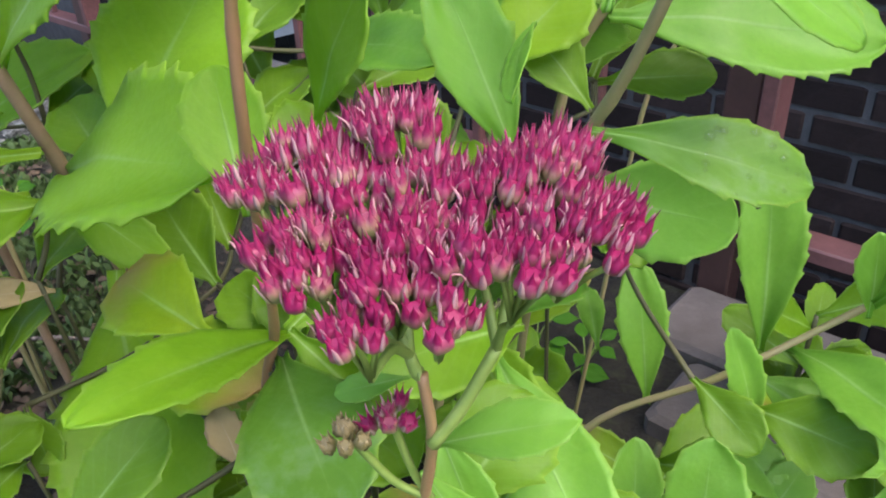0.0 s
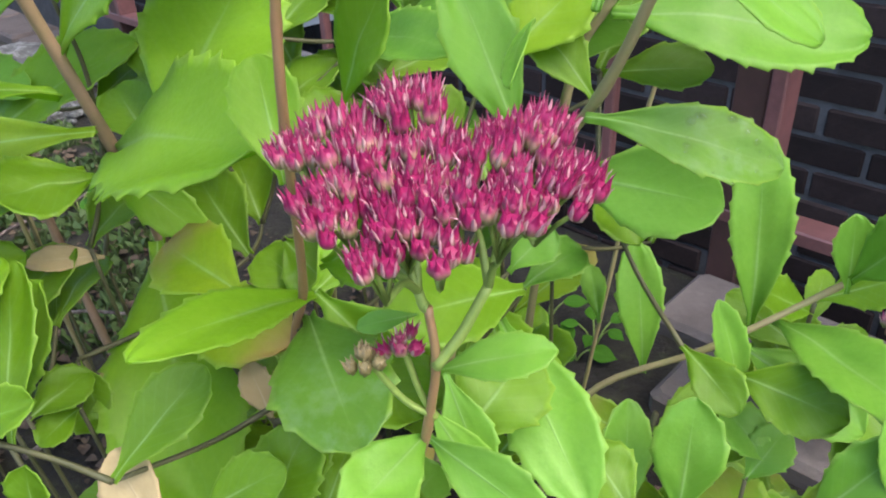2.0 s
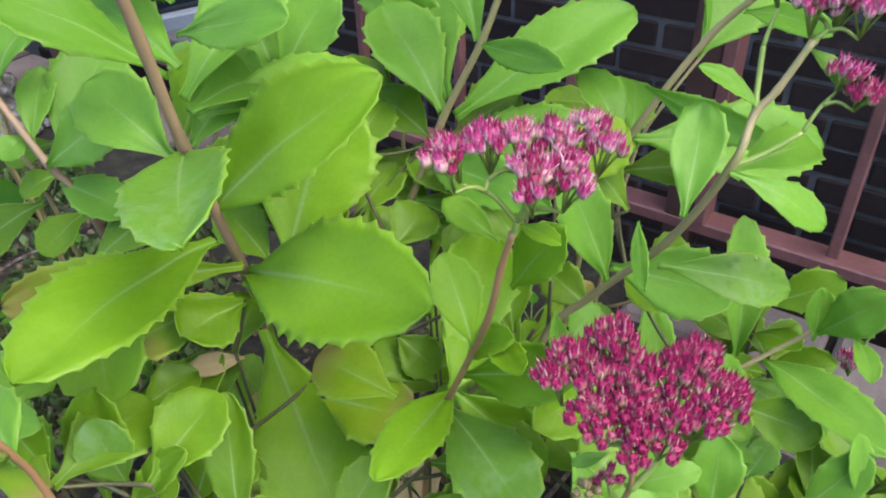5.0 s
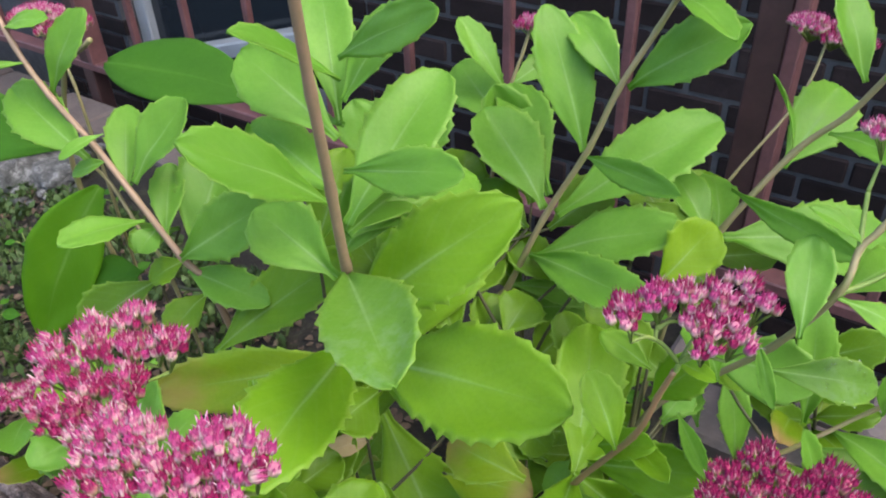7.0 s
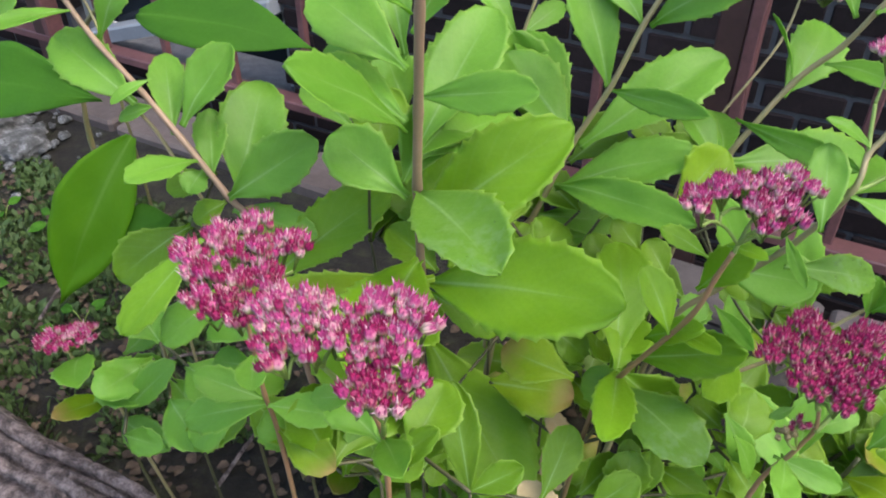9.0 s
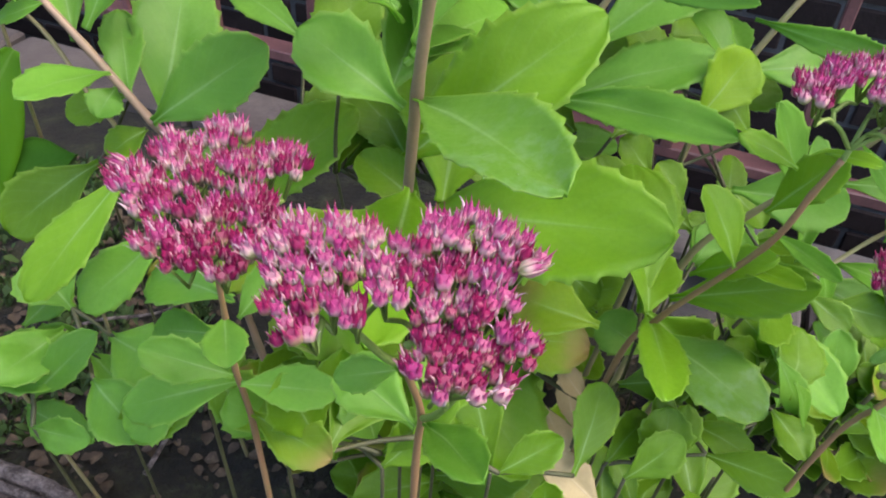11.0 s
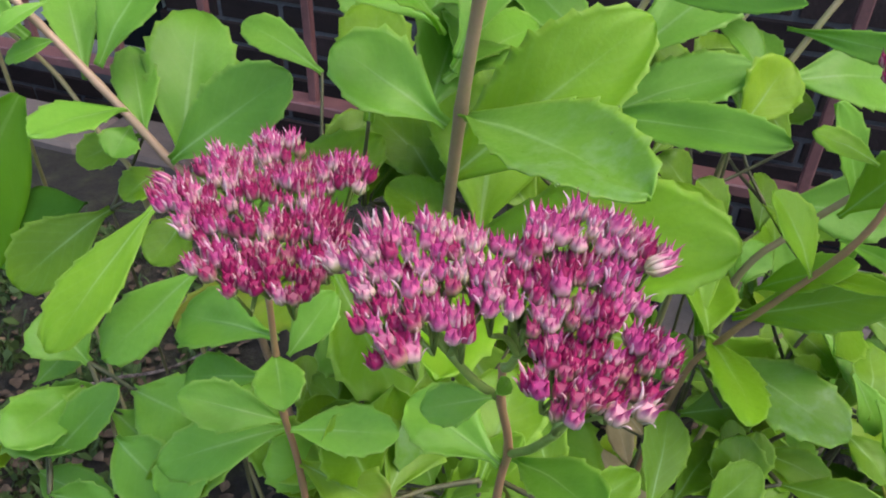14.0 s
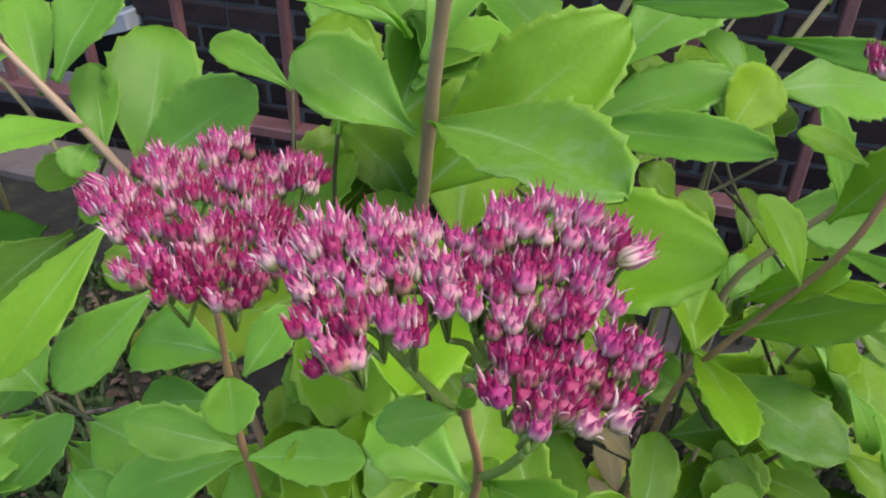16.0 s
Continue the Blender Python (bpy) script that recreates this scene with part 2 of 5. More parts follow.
def raw(name, verts, faces, material, parent=None, label="", uvs=None, smooth=True):
    """Mesh object from world-space vertices, under a thing or a part of one."""
    o = root_of(parent).location if parent else Vector()
    me = bpy.data.meshes.new(name)
    me.from_pydata([tuple(Vector(v) - o) for v in verts], [], faces)
    for m in material if isinstance(material, (list, tuple)) else [material]:
        me.materials.append(m)
    if uvs:
        layer = me.uv_layers.new(name="UVMap")
        idx = np.empty(len(me.loops), np.int32)
        me.loops.foreach_get("vertex_index", idx)
        layer.data.foreach_set("uv", np.array(uvs, np.float32)[idx].ravel())
    if smooth:
        me.polygons.foreach_set("use_smooth", [True] * len(me.polygons))
    ob = new(name, me)
    if parent:
        ob.parent = parent
    if label:
        ob["label"] = label
    return ob


def part(name, bm, material, parent=None, label="", smooth=False):
    bm.verts.ensure_lookup_table()
    bm.verts.index_update()
    verts, faces = [v.co.copy() for v in bm.verts], [[v.index for v in f.verts] for f in bm.faces]
    bm.free()
    return raw(name, verts, faces, material, parent, label, smooth=smooth)


def spline(points, steps=6):
    pts = [Vector(p) for p in points]
    pts = [2 * pts[0] - pts[1]] + pts + [2 * pts[-1] - pts[-2]]
    out = []
    for a, b, c, d in zip(pts, pts[1:], pts[2:], pts[3:]):
        for k in range(steps):
            t = k / steps
            out.append(0.5 * (2 * b + (c - a) * t + (2 * a - 5 * b + 4 * c - d) * t * t + (3 * b - a - 3 * c + d) * t ** 3))
    return out + [pts[-2]]


def tube_data(line, radii, sides, verts, faces):
    first, n = len(verts), len(line)
    side = Vector((1, 0.3, 0.1))
    for i, p in enumerate(line):
        d = (line[min(i + 1, n - 1)] - line[max(i - 1, 0)]).normalized()
        a = (side - d * side.dot(d)).normalized()
        b = d.cross(a)
        for k in range(sides):
            w = 2 * math.pi * k / sides
            verts.append(p + radii[i] * (math.cos(w) * a + math.sin(w) * b))
    for i in range(n - 1):
        for k in range(sides):
            j = (k + 1) % sides
            faces.append((first + i * sides + k, first + i * sides + j, first + (i + 1) * sides + j, first + (i + 1) * sides + k))
    faces.append(tuple(range(first + sides - 1, first - 1, -1)))
    faces.append(tuple(range(first + (n - 1) * sides, first + n * sides)))


RNG = random.Random(7)
ALONG, OUT = Vector((-0.766, 0.643, 0)), Vector((-0.643, -0.766, 0))
POST = Vector((0.241, 0.588, 0))
WELL, SOUTH = 0.40, -0.62


def strip(a, p, z):
    """A place by its distance along the railing, its distance from it towards the bed, and its height."""
    return POST + float(a) * ALONG + float(p) * OUT + Vector((0, 0, z))


def block(bm, a0, a1, p0, p1, z0, z1, bevel=0.004):
    """A box along the railing with chamfered upright and upper edges."""
    b = bevel
    rings = [(0, z0, b), (0, z1 - b, b), (b, z1, b)]
    made = []
    for inset, z, c in rings:
        x0, x1, y0, y1 = a0 + inset, a1 - inset, p0 + inset, p1 - inset
        made.append([bm.verts.new(strip(a, p, z)) for a, p in ((x0 + c, y0), (x1 - c, y0), (x1, y0 + c), (x1, y1 - c), (x1 - c, y1), (x0 + c, y1), (x0, y1 - c), (x0, y0 + c))])
    for lo, hi in zip(made, made[1:]):
        for k in range(8):
            j = (k + 1) % 8
            bm.faces.new((lo[k], lo[j], hi[j], hi[k]))
    bm.faces.new(made[0][::-1])
    bm.faces.new(made[-1])
    bmesh.ops.recalc_face_normals(bm, faces=bm.faces)


# ---------------------------------------------------------------- setting
def ground_height(p):
    near = math.exp(-max(0.0, p.length - 0.9))
    return near * (0.016 * noise.noise(p * 9) + 0.007 * noise.noise(p * 31))


def make_ground():
    """Soil, one sheet that steps down into the sunken area between the railing and the house wall."""
    def axis(lo, hi, step, far):
        mid = [lo + step * k for k in range(int((hi - lo) / step) + 1)]
        return [-far, -far / 4, -far / 16, lo - 0.5] + mid + [hi + 0.5, far / 16, far / 4, far]
    al = axis(-1.2, 2.0, 0.035, 60)
    near = [(0.0 + 0.035 * k) for k in range(32)] + [1.6, 2.6, 5, 15, 60]
    rows = [(p, 0) for p in near[::-1]] + [(-0.004, SOUTH), (-WELL - 0.10, SOUTH), (-WELL - 0.104, SOUTH), (-60, SOUTH)]
    verts, faces = [], []
    for p, z in rows:
        for a in al:
            v = strip(a, p, z)
            if z == 0:
                v.z = ground_height(v) - 0.004 if p > 0.20 else -0.004
            verts.append(v)
    w = len(al)
    for i in range(len(rows) - 1):
        for k in range(w - 1):
            faces.append((i * w + k, i * w + k + 1, (i + 1) * w + k + 1, (i + 1) * w + k))
    tagged(raw("ground", verts, faces, SOIL), "dark garden soil with crumbs and litter beside the house", "ground", kind="structure")


make_ground()

COURSE, LENGTH, JOINT = 0.044, 0.125, 0.008
WIN = (0.93, 1.62, -0.17, 0.86)


def make_wall():
    bm = bmesh.new()
    for a0, a1, z0, z1 in ((-3.0, WIN[0], SOUTH, 2.6), (WIN[1], 5.0, SOUTH, 2.6), (WIN[0], WIN[1], SOUTH, WIN[2]), (WIN[0], WIN[1], WIN[3], 2.6)):
        v = [bm.verts.new(strip(a, p, z)) for p in (-WELL - 0.004, -WELL - 0.25) for a, z in ((a0, z0), (a1, z0), (a1, z1), (a0, z1))]
        for f in ((0, 1, 2, 3), (7, 6, 5, 4), (0, 4, 5, 1), (1, 5, 6, 2), (2, 6, 7, 3), (3, 7, 4, 0)):
            bm.faces.new([v[k] for k in f])
    return tagged(part("wall_north", bm, MORTAR), "dark brown brick house wall with pale grey mortar joints", "wall", kind="structure")


wall = make_wall()


def make_window():
    w = thing("window_1", strip(WIN[0], -WELL, WIN[2]), "low house window with white frame and dark panes", "window", kind="structure")
    bm = bmesh.new()
    block(bm, WIN[0] + 0.04, WIN[1] - 0.04, -WELL - 0.075, -WELL - 0.067, WIN[2] + 0.04, WIN[3] - 0.04, 0.001)
    part("pane", bm, GLASS, w, "dark reflecting glass")
    for nm, a0, a1, z0, z1 in (("window_frame", WIN[0], WIN[0] + 0.045, WIN[2], WIN[3]), ("window_frame", WIN[1] - 0.045, WIN[1], WIN[2], WIN[3]), ("window_frame", WIN[0] + 0.047, WIN[1] - 0.047, WIN[3] - 0.05, WIN[3])):
        bm = bmesh.new()
        block(bm, a0, a1, -WELL - 0.10, -WELL - 0.045, z0, z1, 0.003)
        part(nm, bm, WHITE, w)
    bm = bmesh.new()
    block(bm, WIN[0] + 0.01, WIN[1] - 0.05, -WELL - 0.04, -WELL + 0.03, WIN[2] - 0.035, WIN[2] - 0.002, 0.004)
    for v in bm.verts:  # the board hangs askew, its near end higher
        a = (v.co - POST).dot(ALONG)
        v.co.z += 0.034 + 0.30 * (WIN[1] - 0.05 - a)
    part("window_sill", bm, WHITE, w, "white painted board hanging askew")


make_window()


def make_rail():
    """Steel railing: flat bottom and top bar, square posts, thin upright bars."""
    r = thing("railing", strip(0, 0.02, 0), "weathered red-brown painted metal railing with thin upright bars", "railing", kind="structure")
    def bar(name, a, wide, deep, z0, z1, label="", paint=PAINT):
        bm = bmesh.new()
        block(bm, a - wide / 2, a + wide / 2, -0.012 - deep / 2, -0.012 + deep / 2, z0, z1, 0.0015)
        part(name, bm, paint, r, label)
    bar("bottom_bar", 0.55, 2.6, 0.030, 0.066, 0.078, "flat bottom bar")
    bar("top_bar", 0.55, 2.6, 0.036, 0.90, 0.915, "flat top bar")
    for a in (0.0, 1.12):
        # shading put into colour: dark post as shaded face, paler bar as lit face
        bar("post", a + 0.006, 0.028, 0.028, -0.02, 0.898, "square post, coloured dark as its shaded face", SHADED_PAINT)
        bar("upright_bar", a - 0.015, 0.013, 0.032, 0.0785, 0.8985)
    for k in range(-5, 14):
        a = 0.1395 * k
        if k not in (0, 8) and a < 1.8:
            bar("upright_bar", a, 0.011, 0.011, 0.0785, 0.8985)


make_rail()


# ---------------------------------------------------------------- plants
def sedum(*points, radius=0.0026, label="", name="sedum", low=True, skin=STEM):
    """A sedum shoot: a thing with its bare stem, from the ground up through the points."""
    pts = [Vector(p) for p in points]
    if low:
        lean = (pts[1] - pts[0]).normalized()
        foot = pts[0] - Vector((lean.x, lean.y, 0)) * 0.35 * pts[0].z
        mid = (pts[0] * 0.55 + foot * 0.45)
        pts = [Vector((foot.x, foot.y, -0.015)), Vector((mid.x, mid.y, pts[0].z * 0.5))] + pts
    root = thing(name, pts[0], label or "sedum shoot with fleshy yellow-green toothed leaves, rooted in soil", "plant", "sedum shoots in the bed")
    line = spline(pts, 6)
    n = len(line) - 1
    verts, faces = [], []
    radii = []
    for i in range(n + 1):
        knot = 1 + 0.16 * max(0.0, math.cos(2 * math.pi * i / 6)) ** 8
        radii.append(radius * (1.25 - 0.45 * i / n) * knot)
    tube_data(line, radii, 10, verts, faces)
    raw("stem", verts, faces, skin if low else SHADED_STEM, root)
    root["tip"] = tuple(pts[-1])
    root["thick"] = radius
    return root


def clump(at):
    """Low sedum growth: several thin stalks from one crown."""
    return thing("sedum", (at[0], at[1], 0), "low sedum clump with broad yellow-green leaves", "plant", "sedum shoots in the bed")


def stalk(plant, low, top):
    """A thin branch between two leaf bases of a clump, or up from the ground."""
    low, top = Vector(low), Vector(top)
    line = spline([low, low.lerp(top, 0.5) + Vector((0, 0.004, -0.10 * (low - top).xy.length)), top], 5)
    verts, faces = [], []
    tube_data(line, [0.0012 - 0.0003 * i / 10 for i in range(len(line))], 7, verts, faces)
    raw("stem", verts, faces, SHADED_STEM, plant)


def leaf(plant, base, tip, width, roll=0, look_of="", arch=None):
    """One fleshy leaf with a sunken midrib, cupped blade and forward teeth."""
    base, tip = Vector(base), Vector(tip)
    ax = tip - base
    size = ax.length
    ax.normalize()
    up = Vector((0, -0.60, 0.80))
    nrm = (up - ax * up.dot(ax)).normalized()
    nrm = (Matrix.Rotation(radians(roll + RNG.uniform(-9, 9)), 3, ax) @ nrm).normalized()
    side = ax.cross(nrm)
    arch = RNG.uniform(0.03, 0.09) if arch is None else arch
    cup = RNG.uniform(0.10, 0.26)
    twist = RNG.uniform(-0.2, 0.2)
    wob, seed = RNG.uniform(0.04, 0.09), RNG.uniform(0, 50)
    toothed = look_of not in ("shrub", "young")
    if not toothed:
        arch, cup = 0.06, 0.12
    peak = RNG.uniform(1.25, 1.60) if toothed else 0.86
    teeth = max(6, round(size / RNG.uniform(0.0080, 0.0105)))
    rows, cols = 5 * teeth if toothed else 40, 5
    saw = [RNG.uniform(0.6, 1.4) for k in range(2 * teeth + 4)]
    shift = RNG.choice((0.0, 0.2, 0.4, 0.6, 0.8))
    thick = min(0.0016, 0.03 * width + 0.0004)
    bite = min(0.0026, 0.046 * width)
    verts, uvs, faces = [], [], []
    for layer in (0, 1):
        for i in range(rows + 1):
            s = i / rows
            dome = max(0.0, math.sin(math.pi * min(1, 0.012 + 0.985 * s) ** peak))
            half = 0.5 * width * dome ** ((0.56 if s ** peak > 0.5 else 0.88) if toothed else (1.30 if s ** peak > 0.5 else 0.85))
            if s < 0.22:
                half = max(half, 0.07 * width)
            for j in range(-cols, cols + 1):
                u = math.copysign(abs(j / cols) ** 0.8, j)
                h = half
                ss = s
                if toothed and abs(j) == cols and 0.26 < s < 0.985:
                    c = i / 5 + (shift if j > 0 else 0.4)
                    ph = round((c % 1.0) * 5) % 5
                    rise = (0.0, 0.05, 0.22, 0.5, 1.0)[ph]
                    fade = min(1.0, (s - 0.26) / 0.12)
                    h += bite * saw[int(c + 0.01) + (teeth if j > 0 else 0)] * fade * (1.15 * rise - 0.3) * (0.5 + 0.5 * dome)
                    ss = s + 0.35 / rows * rise * fade
                x = size * ss
                y = u * h
                z = arch * size * 4 * s * (1 - s) + cup * abs(u) ** 1.7 * h
                z += wob * width * noise.noise(Vector((s * 3.1, u * 1.7, seed)))
                z += 0.10 * half * abs(u) ** 3 * noise.noise(Vector((s * 7.0, 3.0 * u, seed + 9)))
                z -= 0.05 * half * max(0.0, 1 - abs(u) * 4)
                z += twist * y * s
                if layer:
                    z -= thick * (1 - 0.6 * u * u) + (0.06 * half * max(0.0, 1 - abs(u) * 3))
                verts.append(base + ax * x + side * y + nrm * z)
                uvs.append((0.5 + 0.5 * u, s))
    w = 2 * cols + 1
    lay = (rows + 1) * w
    for i in range(rows):
        for j in range(w - 1):
            a = i * w + j
            faces.append((a, a + w, a + w + 1, a + 1))
            faces.append((lay + a, lay + a + 1, lay + a + w + 1, lay + a + w))
        a, b = i * w, i * w + w - 1
        faces.append((a, lay + a, lay + a + w, a + w))
        faces.append((b + w, lay + b + w, lay + b, b))
    faces.append(tuple(range(w)) + tuple(range(lay + w - 1, lay - 1, -1)))
    t0 = rows * w
    faces.append(tuple(range(t0 + w - 1, t0 - 1, -1)) + tuple(range(lay + t0, lay + t0 + w)))
    label = {"yellow": "yellowing leaf with orange tip", "dry": "withered beige leaf", "dew": "leaf wet with dew"}.get(look_of, "")
    return raw("leaf", verts, faces, LEAVES[look_of], plant, label, uvs)


def floret_mesh(opened, seed, mats, petals=1.0):
    """A small flower gone to fruit: five plump carpels fused into a ribbed urn, each ending in a slender beak, with five papery petals round it."""
    rng = random.Random(seed)
    verts, faces, slots = [], [], []
    long = 0.0053
    fat = rng.uniform(0.92, 1.08)
    sides = 15
    profile = ((0.0, 0.0004), (0.08, 0.0010), (0.22, 0.00158), (0.38, 0.00180), (0.52, 0.00174), (0.63, 0.00148), (0.70, 0.00100), (0.69, 0.00040))
    for h, r in profile:
        for q in range(sides):
            w = 2 * math.pi * q / sides
            ribs = 1 + 0.13 * math.cos(5 * w) * min(1.0, 3 * h)
            verts.append(Vector((math.cos(w), math.sin(w), 0)) * r * fat * ribs + Vector((0, 0, h * long)))
    for i in range(len(profile) - 1):
        for q in range(sides):
            j = (q + 1) % sides
            faces.append((i * sides + q, i * sides + j, (i + 1) * sides + j, (i + 1) * sides + q))
            slots.append(0)
    faces.append(tuple(range((len(profile) - 1) * sides, len(profile) * sides)))
    slots.append(0)

    def horn(o, t, prof, slot, ring):
        first = len(verts)
        for h, r, wide, deep in prof:
            c = o * r + Vector((0, 0, h * long))
            for q in range(ring):
                w = 2 * math.pi * q / ring
                verts.append(c + o * deep * math.cos(w) + t * wide * math.sin(w))
        for i in range(len(prof) - 1):
            for q in range(ring):
                a, b = first + ring * i + q, first + ring * i + (q + 1) % ring
                faces.append((a, b, b + ring, a + ring))
                slots.append(slot)
        faces.append(tuple(range(len(verts) - ring, len(verts))))
        slots.append(slot)

    for k in range(5):
        w = 2 * math.pi * k / 5 + rng.uniform(-0.10, 0.10)
        o, t = Vector((math.cos(w), math.sin(w), 0)), Vector((-math.sin(w), math.cos(w), 0))
        g = rng.uniform(0.90, 1.12)
        e = opened * rng.uniform(0.6, 1.4)
        horn(o, t, ((0.46, 0.00118 * fat, 0.00084, 0.00060), (0.64 * g, 0.00120 * fat, 0.00064, 0.00050), (0.78 * g, 0.00120 + 0.0001 * e, 0.00034, 0.00030), (0.88 * g, 0.00124 + 0.0002 * e, 0.00016, 0.00015), (1.12 * g, 0.0014 + 0.0005 * e, 0.00003, 0.00003)), 0, 6)
        w += math.pi / 5
        o, t = Vector((math.cos(w), math.sin(w), 0)), Vector((-math.sin(w), math.cos(w), 0))
        e = petals * rng.uniform(0.3, 1.4)
        top = rng.uniform(0.62, 1.0)
        curl = rng.uniform(-0.0003, 0.0003)
        t2 = t + o * rng.uniform(-0.2, 0.2)
        if rng.random() < 0.28:  # a petal already shed
            continue
        horn(o, t2, ((0.02, 0.0006, 0.0003, 0.00014), (0.25 * top, 0.00170, 0.00044, 0.00012), (0.55 * top, 0.00186 + 0.0001 * e, 0.00046, 0.00011), (0.82 * top, 0.00184 + 0.0005 * e, 0.00032, 0.00010), (1.0 * top, 0.0018 + 0.0010 * e + curl, 0.00015, 0.00007), (1.06 * top, 0.0018 + 0.0014 * e + curl, 0.00003, 0.00003)), 1, 4)
    me = bpy.data.meshes.new("floret")
    me.from_pydata([tuple(v) for v in verts], [], faces)
    for m in mats:
        me.materials.append(m)
    me.polygons.foreach_set("material_index", slots)
    me.polygons.foreach_set("use_smooth", [True] * len(faces))
    return me


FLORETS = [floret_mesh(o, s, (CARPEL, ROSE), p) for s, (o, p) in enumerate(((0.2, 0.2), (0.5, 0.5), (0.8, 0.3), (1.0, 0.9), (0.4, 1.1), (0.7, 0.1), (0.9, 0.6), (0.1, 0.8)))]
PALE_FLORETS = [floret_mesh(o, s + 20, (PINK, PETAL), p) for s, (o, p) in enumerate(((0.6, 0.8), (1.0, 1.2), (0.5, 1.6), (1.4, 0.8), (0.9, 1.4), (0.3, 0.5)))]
HUSKS = [floret_mesh(0.1, 9, (HUSK, HUSK))]
PALE_BUDS = [floret_mesh(0.1, 41, (PINK, ROSE), 0.15)]


def floret(head, at, way, meshes, scale=1.0):
    ob = new("floret", RNG.choice(meshes))
    ob.parent = head
    q = Vector(way).to_track_quat("Z", "Y")
    ob.matrix_basis = Matrix.Translation(Vector(at) - root_of(head).location) @ q.to_matrix().to_4x4() @ Matrix.Rotation(RNG.uniform(0, 6.3), 4, "Z") @ Matrix.Scale(scale * RNG.uniform(0.85, 1.2), 4)
    return ob


def flower_head(plant, *lobes, gap=0.0028, meshes=None, forks=()):
    """A flat cluster of lobes: branched green stalks below, florets crowded on top."""
    tip = Vector(plant["tip"])
    low = min(l[2] for l in lobes) - 0.02
    if (tip - Vector(lobes[0][:3])).length > 0.09:
        tip = Vector(lobes[0][:3]) - Vector((0, 0, 0.05))
    verts, faces, spots = [], [], []
    centre = sum((Vector(l[:3]) for l in lobes), Vector()) / len(lobes)
    owner = [next((g for g, (at, first, last) in enumerate(forks) if first <= i <= last), None) for i in range(len(lobes))]
    hubs = {}
    for g in set(owner):
        foot = tip if g is None else Vector(forks[g][0])
        mine = [Vector(l[:3]) - Vector((0, 0, 0.55 * l[3] + 0.010)) for l, o in zip(lobes, owner) if o == g]
        middle = sum(mine, Vector()) / len(mine)
        hubs[g] = foot.lerp(middle, 0.25 if g is None else 0.62)
        line = spline([foot, foot.lerp(hubs[g], 0.5) + Vector((0, 0, -0.0015)), hubs[g]], 5)
        tube_data(line, [0.0012 - 0.0002 * i / (len(line) - 1) for i in range(len(line))], 7, verts, faces)
    kept, boughs = [], []
    for index, (x, y, z, r) in enumerate(lobes):
        c = Vector((x, y, z))
        foot = hubs[owner[index]]
        fork = c - Vector((0, 0, 0.35 * r + 0.011)) + (centre - c) * 0.15
        mains = [m for o, m in boughs if o == owner[index]]
        if index % 3 and mains:
            foot = min((m[len(m) * 3 // 5] for m in mains), key=lambda p: (p - fork).length)
        line = spline([foot, foot.lerp(fork, 0.45) + Vector((0, 0, 0.20 * (fork - foot).xy.length)), fork], 5)
        boughs.append((owner[index], line))
        tube_data(line, [0.0009 - 0.0003 * i / (len(line) - 1) for i in range(len(line))], 6, verts, faces)
        n = max(4, int(math.pi * r * r / (0.5 * gap * gap)))
        for k in range(n):
            f = (k + 0.5) / n
            w = k * 2.399963 + RNG.uniform(-0.3, 0.3)
            out = Vector((math.cos(w), math.sin(w), 0)) * math.sqrt(f)
            top = c + out * r * 1.14 + Vector((0, 0, r * 0.36 * (0.5 - f)))
            top += Vector((RNG.uniform(-1, 1), RNG.uniform(-1, 1), RNG.uniform(-1, 1))) * 0.0007
            if any((top - o).length < gap for o in kept):
                continue
            kept.append(top)
            away = top - centre
            way = (Vector((0, 0.04, 1)) + out * 0.20 + Vector((away.x, away.y, 0)) * 7 + Vector((RNG.uniform(-1, 1), RNG.uniform(-1, 1), 0)) * 0.10).normalized()
            spots.append((top, way, f))
            start = top - way * 0.0032
            if k % 2 == 0:
                tube_data([fork, fork.lerp(start, 0.6) + Vector((0, 0, 0.001)), start + way * 0.001], [0.0006, 0.0005, 0.0005], 3, verts, faces)
    head = raw("flower_head", verts, faces, STALK, plant, "flat cluster of crimson-pink starry florets on green stalks")
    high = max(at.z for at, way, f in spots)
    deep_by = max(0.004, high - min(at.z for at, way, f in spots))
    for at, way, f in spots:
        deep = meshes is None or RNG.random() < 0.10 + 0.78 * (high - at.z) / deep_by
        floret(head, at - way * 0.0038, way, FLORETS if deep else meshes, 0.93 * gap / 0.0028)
    return head


def bud_cluster(plant, pink, brown):
    """A small side cluster, half of it still pink, half withered."""
    verts, faces = [], []
    pink, brown = Vector(pink), Vector(brown)
    foot = Vector(plant["fork"]) if "fork" in plant else pink - Vector((-0.006, 0, 0.02))
    for c in (pink, brown):
        tube_data(spline([foot, foot.lerp(c, 0.5) - Vector((0, 0, 0.003)), c], 4), [0.0008] * 9, 5, verts, faces)
    head = raw("side_flower", verts, faces, STALK, plant, "small side cluster of pink and withered brown buds")
    for c, meshes, n in ((pink, FLORETS, 6), (brown, HUSKS, 7)):
        for k in range(n):
            w = k * 2.4
            o = Vector((math.cos(w), math.sin(w), 0)) * 0.0034 * math.sqrt(k / n)
            way = (o * 140 + Vector((0, -0.2, 1))).normalized()
            floret(head, c + o + Vector((0, 0, -0.004 + 0.004 * RNG.random())), way, meshes, 0.72)


